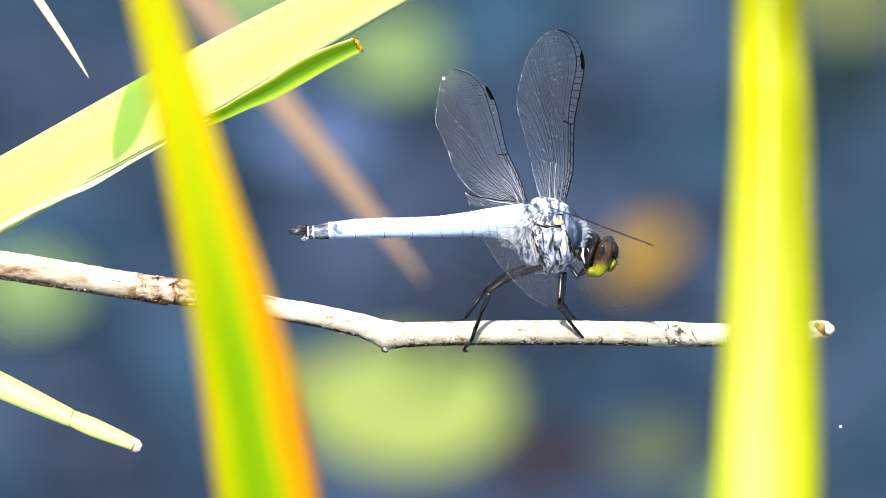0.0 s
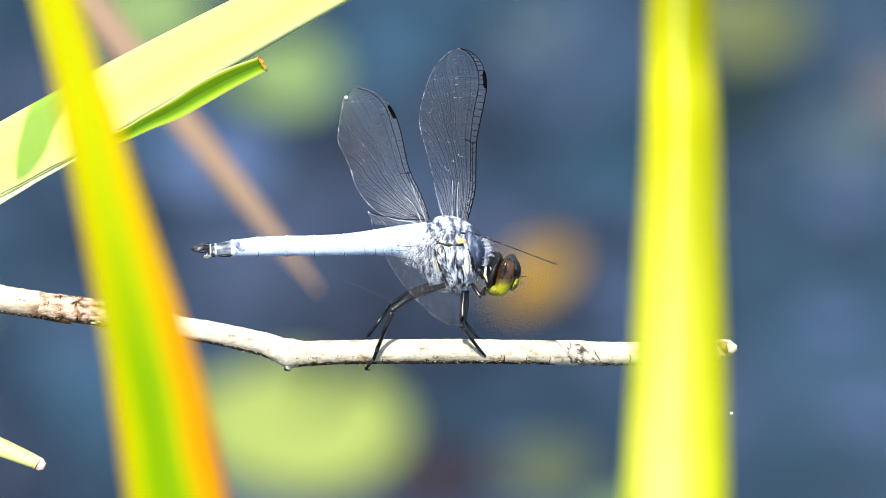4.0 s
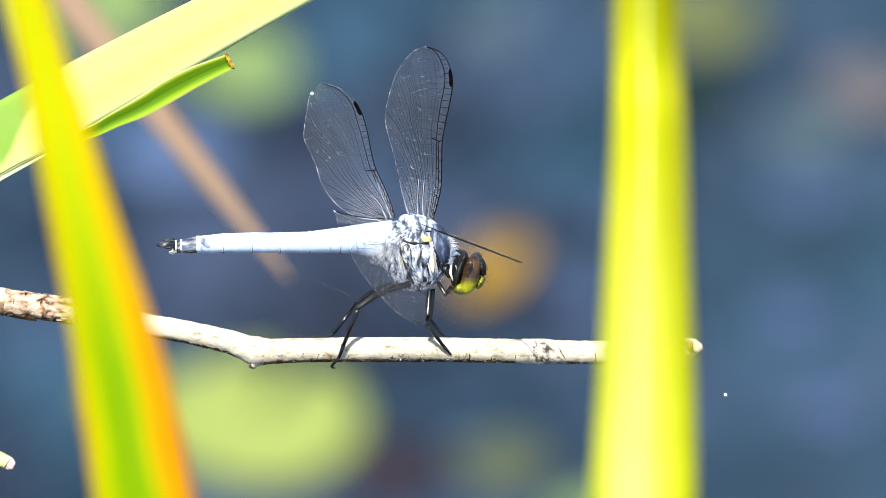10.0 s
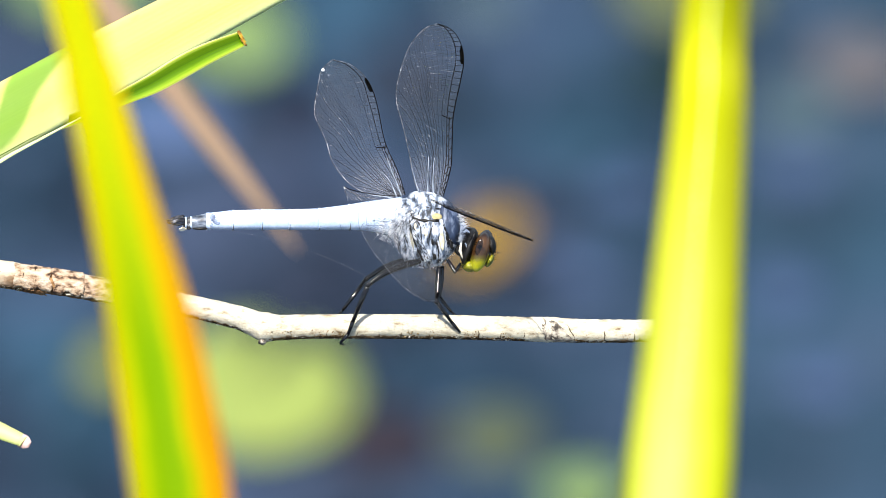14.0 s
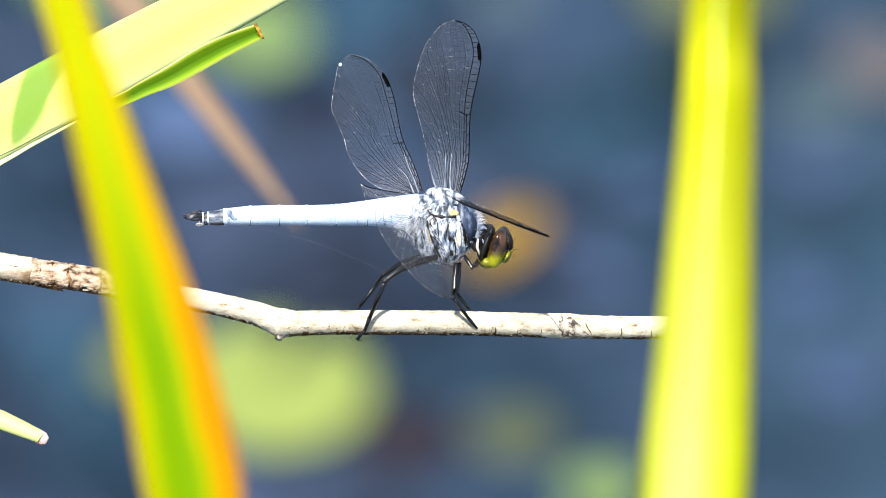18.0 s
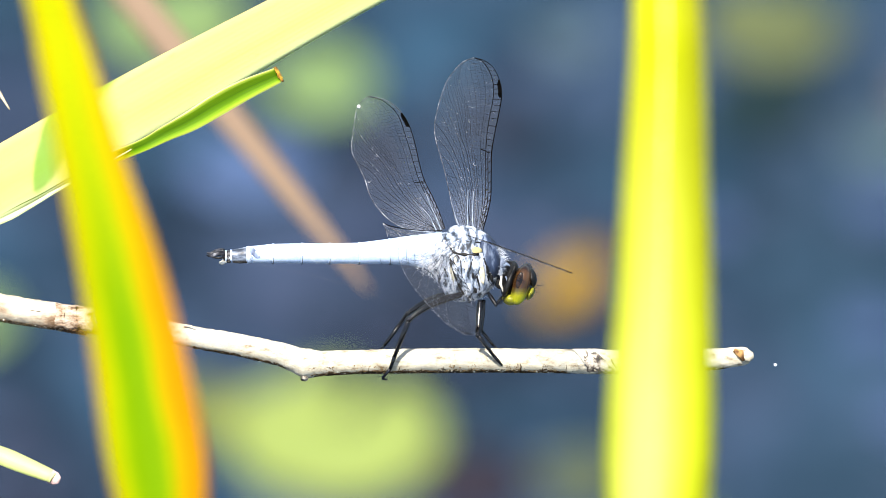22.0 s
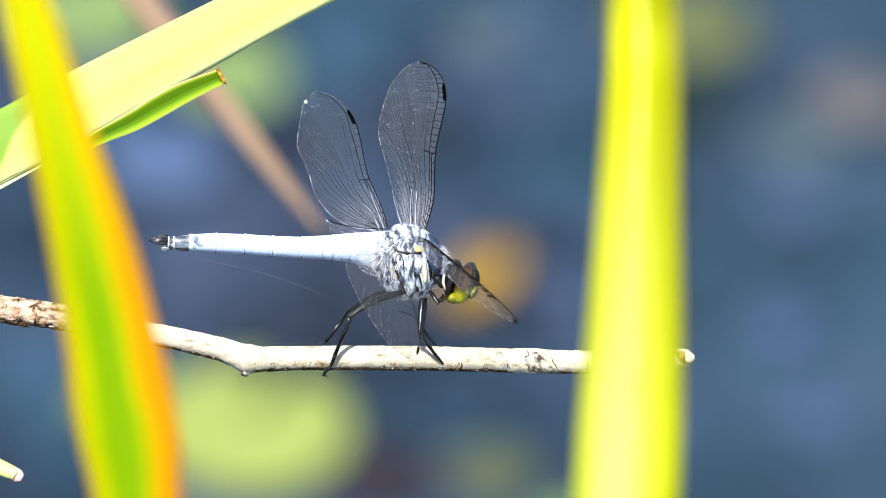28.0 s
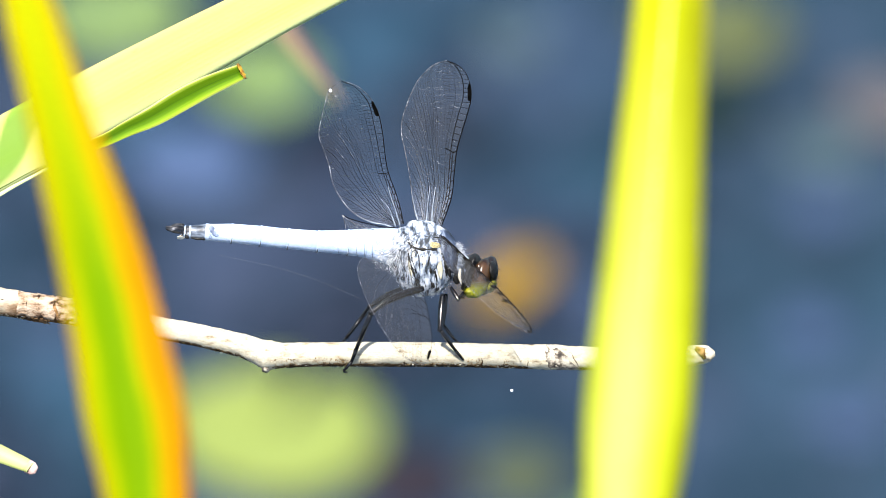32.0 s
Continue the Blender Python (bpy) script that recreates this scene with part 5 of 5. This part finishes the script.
    vein(rim, [at(i, 1.0) + Vector((0, 0, 0.00003)) for i in range(int(n * rim_from), n + 1)], (0.6 if fine == 1.0 else 0.4) * GRID)
    step = 4
    for i in range(4, nn, step):
        # the ladder before the nodus, heaviest near the root
        vein(heavy, [at(i, 0.0), at(i - 1, band * 0.55)], (1.25 - 0.5 * i / nn) * GRID * dark)
        vein(heavy, [at(i + 1, band * 0.55), at(i, band)], (1.1 - 0.45 * i / nn) * GRID * dark)
    for i in range(nn + 2, n - 2, 3):
        vein(heavy, [at(i, 0.0), at(i + 1, band)], 0.5 * GRID * dark)
    for j in range(len(fans) - 1):
        i = 4 + (j % 2)
        while i < n - 2:
            f0 = fans[j][i]
            gap = random.choice((1, 2, 2)) if i > 0.5 * n else random.choice((2, 2, 3))
            i += gap
            if f0 is None:
                continue
            f1 = min([fan[i - gap] for fan in fans if fan[i - gap] is not None and fan[i - gap] > f0 + 0.004], default=1.0)
            if f1 - f0 < 0.012:
                continue
            o = random.choice((0, 1, 1))
            mid = (f0 + f1) / 2
            a, m, b = at(i - gap, f0), at(i - gap, mid) + Vector((random.uniform(-1, 1), random.uniform(-1, 1), 0)) * GRID, at(min(i - gap + o, n), f1)
            shine = random.random() < 0.10 + 0.20 * mid
            tube(glint if shine else net, [a, m, b], (0.22 - 0.08 * i / n if shine else 0.40 - 0.16 * i / n if j < 2 else max(0.10, 0.44 - 0.46 * i / n)) * GRID * fine, 3, caps=False)
            if f1 - f0 > 0.085:
                tube(net, [m, at(min(i, n), mid + 0.01)], 0.2 * GRID * fine, 3, caps=False)
    for _ in range(110):
        # bright specks: the sun's glint on bent veins, put in as pale grains
        p = at(random.randint(int(0.25 * n), n - 3), 0.25 + 0.73 * random.random() ** 0.7) + Vector((0, 0, 0.00003))
        grain(glint, p, random.uniform(0.3, 1.0) * GRID * fine, 0.35 * GRID * fine, 0.3 * GRID * fine, random.uniform(0, 3))
    part("vein_net", net, NET_VEIN, w, "fine dark net of veins", pivot=pivot)
    part("vein_glint", glint, GLINT_VEIN, w, "fine pale veins and painted sun glints", pivot=pivot)
    part("wing_rim", rim, GLINT_VEIN, w, "pale rear edge of the wing", pivot=pivot)
    part("strong_vein", heavy, VEIN, w, "black front veins", pivot=pivot)
    bm = bmesh.new()
    a, b = int(n * mark[0]), int(n * mark[1])
    for s in (0, 1):
        vs = [[at(i, f) + Vector((0, 0, 0.00004 if s else -0.00004)) for f in (0.004, 0.004 + (mark_width - 0.004) * min(1.0, 0.35 + 3 * (b - i) / (b - a), 0.6 + 3 * (i - a) / (b - a)))] for i in range(a, b + 1)]
        q = [[bm.verts.new(p) for p in v] for v in vs]
        for i in range(len(q) - 1):
            bm.faces.new((q[i][0], q[i + 1][0], q[i + 1][1], q[i][1]))
    part("wing_mark", bm, STIGMA, w, "black wing mark", pivot=pivot)
    return w


def upper(base, back):
    by = base[1]
    return lambda x, y: g(x, y, -0.0018 - back * (by - y) / 300)


far_fore = wing("forewing", [(764, 388), (772, 360), (778, 330), (779, 292), (780, 252), (785, 220), (793, 182), (798, 150), (795, 126), (785, 103), (769, 89), (750, 83)],
                [(722, 386), (712, 358), (705, 322), (698, 290), (689, 256), (681, 228), (679, 203), (684, 176), (692, 148), (704, 120), (727, 93), (750, 83)], upper((740, 388), 0.004), g(745, 392, -0.0018), "clear raised forewing netted with dark veins", 0.375, (0.625, 0.74), n=96, band=0.125, mark_width=0.055)
far_hind = wing("hindwing", [(697, 386), (688, 357), (678, 332), (667, 309), (659, 288), (653, 262), (647, 232), (639, 204), (630, 185), (616, 168), (594, 153), (566, 146)],
                [(674, 392), (632, 385), (604, 372), (582, 350), (566, 325), (557, 295), (546, 270), (535, 244), (537, 215), (541, 190), (547, 164), (566, 146)], upper((685, 388), 0.004), g(688, 392, -0.0018), "broad clear hindwing netted with fine veins", 0.33, (0.645, 0.775), n=90, dark=0.8, band=0.10, mark_width=0.06)
for w, strands in ((far_fore, (((738, 394), (737, 376), (737, 350), (738, 318)), ((748, 392), (746, 372), (746, 348), (748, 320)), ((724, 388), (716, 366), (708, 338)))), (far_hind, (((684, 394), (676, 376), (668, 360), (654, 346)), ((692, 394), (684, 372), (674, 348), (664, 322)), ((680, 395), (662, 390), (640, 388), (618, 381))))):
    for line in strands:
        bm = bmesh.new()
        S = spline([tuple(g(x, y, -0.00175)) for x, y in line], 10)
        tube(bm, S, [GRID * (1.25 - 0.09 * k) for k in range(11)], 6, 0.3)
        part("root_vein", bm, ROOT, w, "pale thick vein at the wing root", pivot=PIVOT[w])
bm = bmesh.new()
rows = [[bm.verts.new(g(x, y0 + (y1 - y0) * k / 3, 0.0006 - 0.0001 * k)) for k in range(4)] for x, y0, y1 in ((588, 375, 377), (593, 379, 392), (604, 382, 399), (628, 386, 400), (652, 389, 399), (676, 390, 397), (692, 390, 395))]
for a, b in zip(rows, rows[1:]):
    for k in range(3):
        bm.faces.new((a[k], b[k], b[k + 1], a[k + 1]))
part("wing_lobe", bm, SKIN_MILKY, far_hind, "folded clear lobe at the wing root", pivot=PIVOT[far_hind])
bm = bmesh.new()
S = spline([tuple(g(x, y, 0.0007)) for x, y in ((588, 375), (604, 381), (630, 386), (660, 390), (692, 390))], 14)
tube(bm, S, 0.8 * GRID, 5)
part("lobe_fold", bm, VEIN, far_hind, "dark fold of the lobe", pivot=PIVOT[far_hind])
bm = bmesh.new()
for line in (((588, 375), (592, 386), (596, 399)), ((588, 375), (600, 384), (622, 392), (650, 397)), ((604, 383), (612, 392), (620, 399))):
    tube(bm, spline([tuple(g(x, y, 0.0008)) for x, y in line], 10), 0.6 * GRID, 5)
part("lobe_edge", bm, GLINT_VEIN, far_hind, "pale edge veins", pivot=PIVOT[far_hind])
bm = bmesh.new()
ball(bm, g(549, 165, -0.0045), 3 * GRID, 3 * GRID, 3 * GRID, 0, 10, 8)
part("dew_drop", bm, FLUFF, far_hind, "tiny white droplet", pivot=PIVOT[far_hind])
FORE_HINGE, HIND_HINGE = g(768, 408, 0.0022), g(708, 436, 0.0024)
near_fore = wing("forewing", [(0, 0), (8, 0.5), (15, 0.8), (22, 0.5), (27, -0.2), (30, -1.4), (31, -2.8)], [(0, -3.0), (5, -5.2), (12, -6.6), (19, -6.8), (26, -6.2), (29.5, -4.6), (31, -2.8)],
                 lambda x, y: FORE_HINGE + Vector((0.85 * x, y, 0)) * MM, FORE_HINGE, "clear forewing swung forward beside the head", 0.48, (0.73, 0.83), dark=1.1, skin=SKIN_MILKY, fine=0.6, rim_from=0.3)
near_hind = wing("hindwing", [(0, 0), (8, 0.5), (14, 0.7), (21, 0.4), (26, -0.4), (29, -1.6), (30, -3.0)], [(0, -2.5), (3, -5.8), (8, -8.3), (15, -8.2), (22, -6.9), (27.5, -5.2), (30, -3.0)],
                 lambda x, y: HIND_HINGE + Vector((0.85 * x, y, 0)) * MM, HIND_HINGE, "clear hindwing drooping below the thorax", 0.42, (0.64, 0.76), dark=0.6, skin=SKIN_FAINT, fine=0.8, mark_width=0.05, rim_from=0.26)
# ---- silk and a mote ----
silk = thing("spider_silk", g(420, 470), "faint single strand of spider silk", "spider silk")
bm = bmesh.new()
S = spline([tuple(g(360, 447, 0.001)), tuple(g(470, 470, 0.002)), tuple(g(560, 500, 0.003)), tuple(g(640, 540, 0.003)), tuple(g(690, 602, 0.0012))], 30)
tube(bm, S, 0.15 * GRID, 4)
part("strand", bm, SILK, silk)
mote = thing("seed_fluff", g(1270, 690, 0.012), "tiny white seed fluff drifting on the air", "fluff")
bm = bmesh.new()
ball(bm, g(1270, 690, 0.012), 2.6 * GRID, 2.6 * GRID, 2.6 * GRID, 0, 10, 8, 0.3)
part("tuft", bm, FLUFF, mote)

bottom_leaf = thing("reed_leaf", g(160, 980, 0.05), "dead pinkish leaf below the perch", "reed leaf")
part("leaf_blade", ribbon([(g(-700, 1060, 0.05), 50 * GRID, 0.4), (g(-250, 962, 0.05), 46 * GRID, 0.4), (g(40, 945, 0.05), 40 * GRID, 0.4), (g(250, 960, 0.05), 26 * GRID, 0.4), (g(370, 985, 0.05), 5 * GRID, 0.4)], 40, 7, 2e-4, 0.3), PINK_LEAF, bottom_leaf)

# ---- what moves ----
# seconds, grid steps to the right and down, lean
RIGHT_SWAY = [
    (0, -14, 0, 0.002), (0.5, -14, 0, 0.000), (1, -4, 0, -0.005), (1.5, -13, 0, -0.000), (2, -5, 0, -0.004), (2.5, -9, 0, -0.002),
    (3, -17, 0, 0.004), (3.5, -8, 0, 0.001), (5.5, -5, 0, -0.001), (6, -4, 0, -0.000), (6.5, -4, 0, -0.006), (7, -11, 0, 0.001),
    (7.5, -17, 0, 0.005), (8, -0, 0, -0.010), (8.5, -3, 0, -0.004), (9, 0, 0, 0.000), (9.5, 4, 0, -0.003), (10, -8, 0, 0.005),
    (10.5, -5, 0, 0.005), (11, -3, 0, -0.003), (11.5, 1, 0, -0.002), (12, 3, 0, -0.005), (12.5, 7, 0, -0.005), (13, 20, 0, -0.016),
    (13.5, 28, 0, -0.007), (14, 56, 0, -0.054), (14.5, 28, 0, -0.014), (16.5, 31, 0, 0.003), (17, 36, 0, -0.008), (17.5, 37, 0, -0.022),
    (18, 48, 0, -0.030), (18.5, 39, 0, -0.037), (19, 21, 0, -0.031), (19.5, 21, 0, -0.049), (20, 2, 0, -0.000), (20.5, 17, 0, -0.042),
    (21, 15, 0, -0.043), (21.5, 51, -40, -0.091), (22, -49, -150, -0.011), (22.5, -36, -110, -0.022), (23, -28, -60, -0.032), (23.5, -29, -30, -0.016),
    (24, -31, 0, -0.012), (24.5, -27, -20, -0.014), (25, -21, -40, -0.030), (25.5, -31, -60, -0.018), (27.5, -18, -80, -0.006), (28, -13, -100, -0.012),
    (28.5, -19, -125, -0.007), (29, 4, -150, -0.036), (29.5, -6, -175, -0.014), (30, 3, -200, -0.025), (30.5, -47, -210, 0.005), (31, -28, -220, -0.018),
    (31.5, -33, -220, -0.019), (32, -6, -220, -0.054),
]
LEFT_SWAY = [
    (0, -13, 0, -0.001), (0.5, -10, 0, -0.002), (1, 0, 0, -0.010), (1.5, -6, 0, 0.000), (2, -7, 0, -0.003), (2.5, -8, 0, 0.012),
    (3, -6, 0, 0.001), (3.5, -3, 0, -0.001), (5.5, -8, 0, 0.028), (6, 1, 0, 0.005), (6.5, 2, 0, 0.001), (7, -3, 0, 0.004),
    (7.5, -9, 0, 0.015), (8, -6, 0, 0.018), (8.5, -3, 0, 0.011), (9, 0, 0, -0.000), (9.5, -1, 0, 0.003), (10, -4, 0, -0.000),
    (10.5, -4, 0, 0.005), (11, 0, 0, -0.004), (11.5, -1, 0, 0.001), (12, -5, 0, 0.008), (12.5, 2, 0, 0.002), (13, 8, 0, 0.002),
    (13.5, 11, 0, 0.010), (14, 32, 0, 0.002), (14.5, 19, 0, 0.002), (16.5, 13, 0, 0.034), (17, 20, 0, 0.029), (17.5, 25, 0, 0.029),
    (18, 4, 0, 0.045), (18.5, 37, 0, -0.006), (19, 1, 0, 0.016), (19.5, 8, 0, 0.008), (20, -40, 0, 0.028), (20.5, -33, -10, 0.020),
    (21, -52, -30, 0.036), (21.5, -58, -80, 0.014), (22, -60, -120, -0.005), (22.5, -42, -110, -0.015), (23, -42, -110, -0.015), (23.5, -29, -110, -0.029),
    (24, -16, -120, -0.039), (24.5, -18, -110, -0.023), (25, -30, -110, 0.002), (25.5, -36, -115, 0.020), (27.5, -30, -140, 0.020), (28, -28, -142, 0.017),
    (28.5, -35, -144, 0.028), (29, -38, -146, 0.015), (29.5, -48, -148, 0.030), (30, -29, -150, 0.034), (30.5, -36, -150, 0.024), (31, -35, -150, 0.022),
    (31.5, -54, -150, 0.031), (32, -57, -150, 0.038),
]
LEAF_SWAY = [
    (0, -2, -2), (0.5, -1, -1), (1, 0, -1), (1.5, 1, -2), (2, 1, -2), (2.5, 1, -1),
    (3, -2, 0), (3.5, 0, 0), (5.5, 1, 0), (6, -1, -2), (6.5, 0, 0), (7, 1, -1),
    (7.5, 1, -1), (8, 1, 0), (8.5, 0, 0), (9, 0, 0), (9.5, 1, -2), (10, 2, 0),
    (10.5, 2, 0), (11, 2, 0), (11.5, 3, -2), (12, 4, -2), (12.5, 4, 0), (13, 4, -2),
    (13.5, 3, 1), (14, 4, 2), (14.5, 4, 2), (16.5, 4, 4), (17, 4, 3), (17.5, 6, 0),
    (18, 3, -3), (18.5, 7, 2), (19, 5, 3), (19.5, 0, 2), (20, -4, 2), (20.5, -3, 4),
    (21, -4, 2), (21.5, 2, -1), (22, 3, 1), (22.5, -5, 0), (23, 0, 3), (23.5, -2, 8),
    (24, 0, 5), (24.5, 2, 3), (25, 0, 4), (25.5, 0, 8), (27.5, -2, 9), (28, -2, 13),
    (28.5, -1, 14), (29, -4, 17), (29.5, -2, 13), (30, -4, 11), (30.5, -1, 5), (31, -5, 11),
    (31.5, -6, 14), (32, -2, 11),
]
# seconds, grid steps to the right and down
LOW_SWAY = [(0, -11, -4), (1, -9, -5), (2, -9, -4), (3, -12, -4), (5.5, -3, -4), (6.5, -4, -7), (7.5, -8, -4), (9, 0, 0), (11, -2, 0), (13, 4, 3), (14, 12, 8), (17, 14, 10), (19, 9, 7), (20, -6, 5), (21, -11, 6), (22.5, -14, -3), (23.5, -18, -6), (25.5, 0, 2), (28, 29, 10), (31, 29, -1), (32, 18, 4)]
BROWN_SWAY = [(0, -26, 8), (2, -18, 1), (3, -30, -5), (5.5, -35, -25), (6, -40, -38), (7, -45, -22), (9, -11, -23), (11, -33, -26), (13, -30, -30), (14, -14, -30), (16.5, -50, -75), (17, -62, -88), (18, -42, -66), (19, -34, -62), (20, -13, -43), (21, 0, -41), (22, 14, -28), (23, -23, -57), (24, 48, -144), (25, -15, -47), (25.5, -5, -60), (27.5, 45, -110), (28, 54, -119), (29, 40, -235), (30, 74, -322), (30.5, 55, -230), (31, 36, -141), (31.5, 31, -202), (32, 40, -350)]
# seconds, tip of the near forewing from the twig's bend
WING_TIP = [(0, 459, -163), (6, 459, -163), (9, 459, -163), (12, 459, -163), (14, 459, -163), (17, 459, -163), (19, 459, -163), (20, 459, -163), (22, 459, -163), (23, 459, -163), (23.5, 459, -155), (24, 463, -118), (24.5, 452, -118), (25, 466, -130), (25.5, 445, -106), (27.5, 459, -117), (28, 474, -70), (28.5, 480, -65), (29, 471, -52), (29.5, 460, -28), (30, 459, -19), (30.5, 462, -118), (31, 459, -96), (31.5, 446, -98), (32, 467, -45)]
# seconds, ways of the near hindwing's length and of its rear edge
HIND_WAY = [(0, (0.179, -0.417, 0.891), (-0.914, 0.266, 0.307)), (22.5, (0.179, -0.417, 0.891), (-0.914, 0.266, 0.307)), (24, (0.143, -0.496, 0.857), (-0.924, 0.244, 0.296)), (25.5, (0.15, -0.50, 0.853), (-0.92, 0.245, 0.30)),
            (28, (0.169, -0.547, 0.820), (-0.867, 0.313, 0.387)), (29, (0.167, -0.589, 0.790), (-0.902, 0.232, 0.364)), (30, (0.134, -0.594, 0.793), (-0.960, 0.122, 0.253)), (30.5, (0.15, -0.575, 0.805), (-0.92, 0.21, 0.32)),
            (31, (0.166, -0.559, 0.812), (-0.875, 0.296, 0.382)), (32, (0.146, -0.591, 0.793), (-0.910, 0.235, 0.343))]
# seconds; roll of the near forewing about its length
FORE_ROLL = ((0, 6, 9, 12, 17, 19, 22, 32), (0.1, 0.3, 0.4, 0.9, 1.5, 0.9, 0.1, 0.0))
# seconds, grid steps by which the body sinks forward on its legs
BODY_SHIFT = [(0, 0, 0), (27.5, -1, 1), (28, -1, 2), (29, -4, 2), (29.5, -8, 9), (30, -8.5, 9), (30.5, -8, 1), (31, -9.5, -1), (31.5, -9, -2), (32, -9.5, 2)]
# seconds, backward tilt and forward swing of the raised wings in degrees
FORE_TILT = [(0, 0, 0), (24, 0, 0), (25.5, 3, 0), (27.5, 5, 0), (28, 7, 0), (29, 8, 1), (30, 8, 2), (31, 8, 2.5), (32, 9, 4)]
HIND_TILT = [(0, 6, 0), (3.5, 6, 0), (5.5, 5, 0), (6.5, 3, 0), (7.5, 4, 0), (8.5, 0, 0), (9, 0, 0), (10, 3, 0), (14, 3, 0), (16.5, 4, 0), (18, 0, 0), (19, 1, 0), (20, 4, 0), (21, 3, 0), (21.5, 0, -1), (22, 2, -1), (22.5, -9, -1), (23, -4, -1), (23.5, 5, 0), (24, 6, 0), (25, 2.5, 0), (27.5, 2, 0), (29, 0, 1), (30, -7, 2), (31, -4, 2.5), (32, -7, 4)]
# seconds, lift of the tail in degrees
TAIL_LIFT = [(0, -0.8), (3, -0.7), (6, -0.15), (9, 0), (13, -0.5), (17, -0.5), (19, -0.1), (21, 0.2), (22, 0.8), (22.5, 1.6), (23, 1.7), (24, 1.0), (25, 2.0), (25.5, 2.8), (27.5, 3.0), (28, 3.3), (29, 4.1), (29.5, 3.5), (30, 3.0), (30.5, 4.3), (31, 6.2), (31.5, 6.2), (32, 5.4)]
MOTE_WAY = [(0, 1252, 786), (1, 1263, 776), (2, 1291, 736), (3, 1247, 741), (4.2, 1227, 725), (5.5, 1177, 702), (8.5, 1177, 694), (9.5, 1254, 690), (10, 1282, 698), (11, 1269, 689), (12, 1254, 675), (13, 1246, 696), (17, 1240, 655), (20, 1232, 655), (22, 1280, 630), (22.5, 1322, 553), (23, 1274, 540), (26, 1110, 650), (29.5, 1007, 704), (30, 965, 760), (32, 882, 682)]
HEAD_TURN = [(0, 0, 0), (23, 0, 0), (24.5, 2, -1), (27.5, 2, -2), (29, 3, -4), (30, 6, -10), (31, 2, -2), (32, 8, -10)]


def moved(ob, dx, dy, turn=0.0):
    c = PIVOT[ob].z
    s = GRID * (1 - c / REACH)
    return FRAME @ Matrix.Translation(PIVOT[ob] + Vector((dx * s, -dy * s, 0))) @ Matrix.Rotation(turn, 4, "Z")


def hinged(ob, span, back):
    """A wing's pose on the body from the ways of its length and of its rear edge."""
    s = Vector(span).normalized()
    b = Vector(back)
    b = (b - s * b.dot(s)).normalized()
    m = Matrix((s, -b, s.cross(-b))).transposed().to_4x4()
    return Matrix.Translation(PIVOT[ob] - PIVOT[fly]) @ m


def ahead(dx, dy, length):
    x, y = dx * GRID / length, dy * GRID / length
    return Vector((x, -y, math.sqrt(max(0.1, 1 - x * x - y * y))))


def motions():
    walk(right_blade, [(t, moved(right_blade, x, y, a)) for t, x, y, a in RIGHT_SWAY])
    walk(left_blade, [(t, moved(left_blade, x, y, a)) for t, x, y, a in LEFT_SWAY])
    for ob in (cross_leaf, under_leaf, shadow_leaf):
        walk(ob, [(t, moved(ob, x, y)) for t, x, y in LEAF_SWAY])
    walk(low_leaf, [(t, moved(low_leaf, x, y)) for t, x, y in LOW_SWAY])
    walk(spike, [(t, moved(spike, x, y)) for t, x, y in LEAF_SWAY])
    walk(brown_leaf, [(t, moved(brown_leaf, x, y)) for t, x, y in BROWN_SWAY])
    walk(mote, [(t, moved(mote, x - 1270, y - 690)) for t, x, y in MOTE_WAY])
    walk(bottom_leaf, [(t, moved(bottom_leaf, 0, y)) for t, y in ((0, 90), (28, 90), (30, 40), (30.5, 10), (31, 0), (31.5, 0), (32, 50))])
    walk(fly, [(t, moved(fly, x, y)) for t, x, y in BODY_SHIFT])
    for ob in LEGS:
        # the feet keep their hold
        walk(ob, [(t, Matrix.Translation(PIVOT[ob] - PIVOT[fly] - Vector((x * GRID, -y * GRID, 0)))) for t, x, y in BODY_SHIFT])
    when, across, down = zip(*BODY_SHIFT)
    fore = []
    for t, x, y in WING_TIP:
        q = (y + 163) / 118
        rest = max(0.0, 1 - 3 * q)
        fore.append((t, hinged(near_fore, ahead(446 + x - 768 + 36 - 14 * q - float(np.interp(t, when, across)), 628 + y - 408 + 14 - 10 * q - 6 * rest - float(np.interp(t, when, down)), 26.4 * MM), Vector((-0.858, 0.381, 0.345)).lerp((-0.83, 0.37, 0.425), q + 0.45 * max(0.0, 1 - q)) - Vector((0, 0.09 * (rest - float(np.interp(t, *FORE_ROLL))), 0)))))
    hind = [(t, hinged(near_hind, way, rear)) for t, way, rear in HIND_WAY]
    for ob, rows in ((far_fore, FORE_TILT), (far_hind, HIND_TILT)):
        walk(ob, [(t, Matrix.Translation(PIVOT[ob] - PIVOT[fly]) @ Matrix.Rotation(radians(-c), 4, "Z") @ Matrix.Rotation(radians(-a), 4, "X")) for t, a, c in rows])
    walk(near_fore, fore)
    walk(near_hind, hind)
    root = PIVOT[abdomen] - PIVOT[fly]
    walk(abdomen, [(t, Matrix.Translation(root) @ Matrix.Rotation(radians(-a), 4, "Z")) for t, a in TAIL_LIFT])
    neck = PIVOT[head] - PIVOT[fly]
    walk(head, [(t, Matrix.Translation(neck + Vector((x * GRID, x * 0.6 * GRID, 0))) @ Matrix.Rotation(radians(a), 4, "Y")) for t, x, a in HEAD_TURN])


motions()
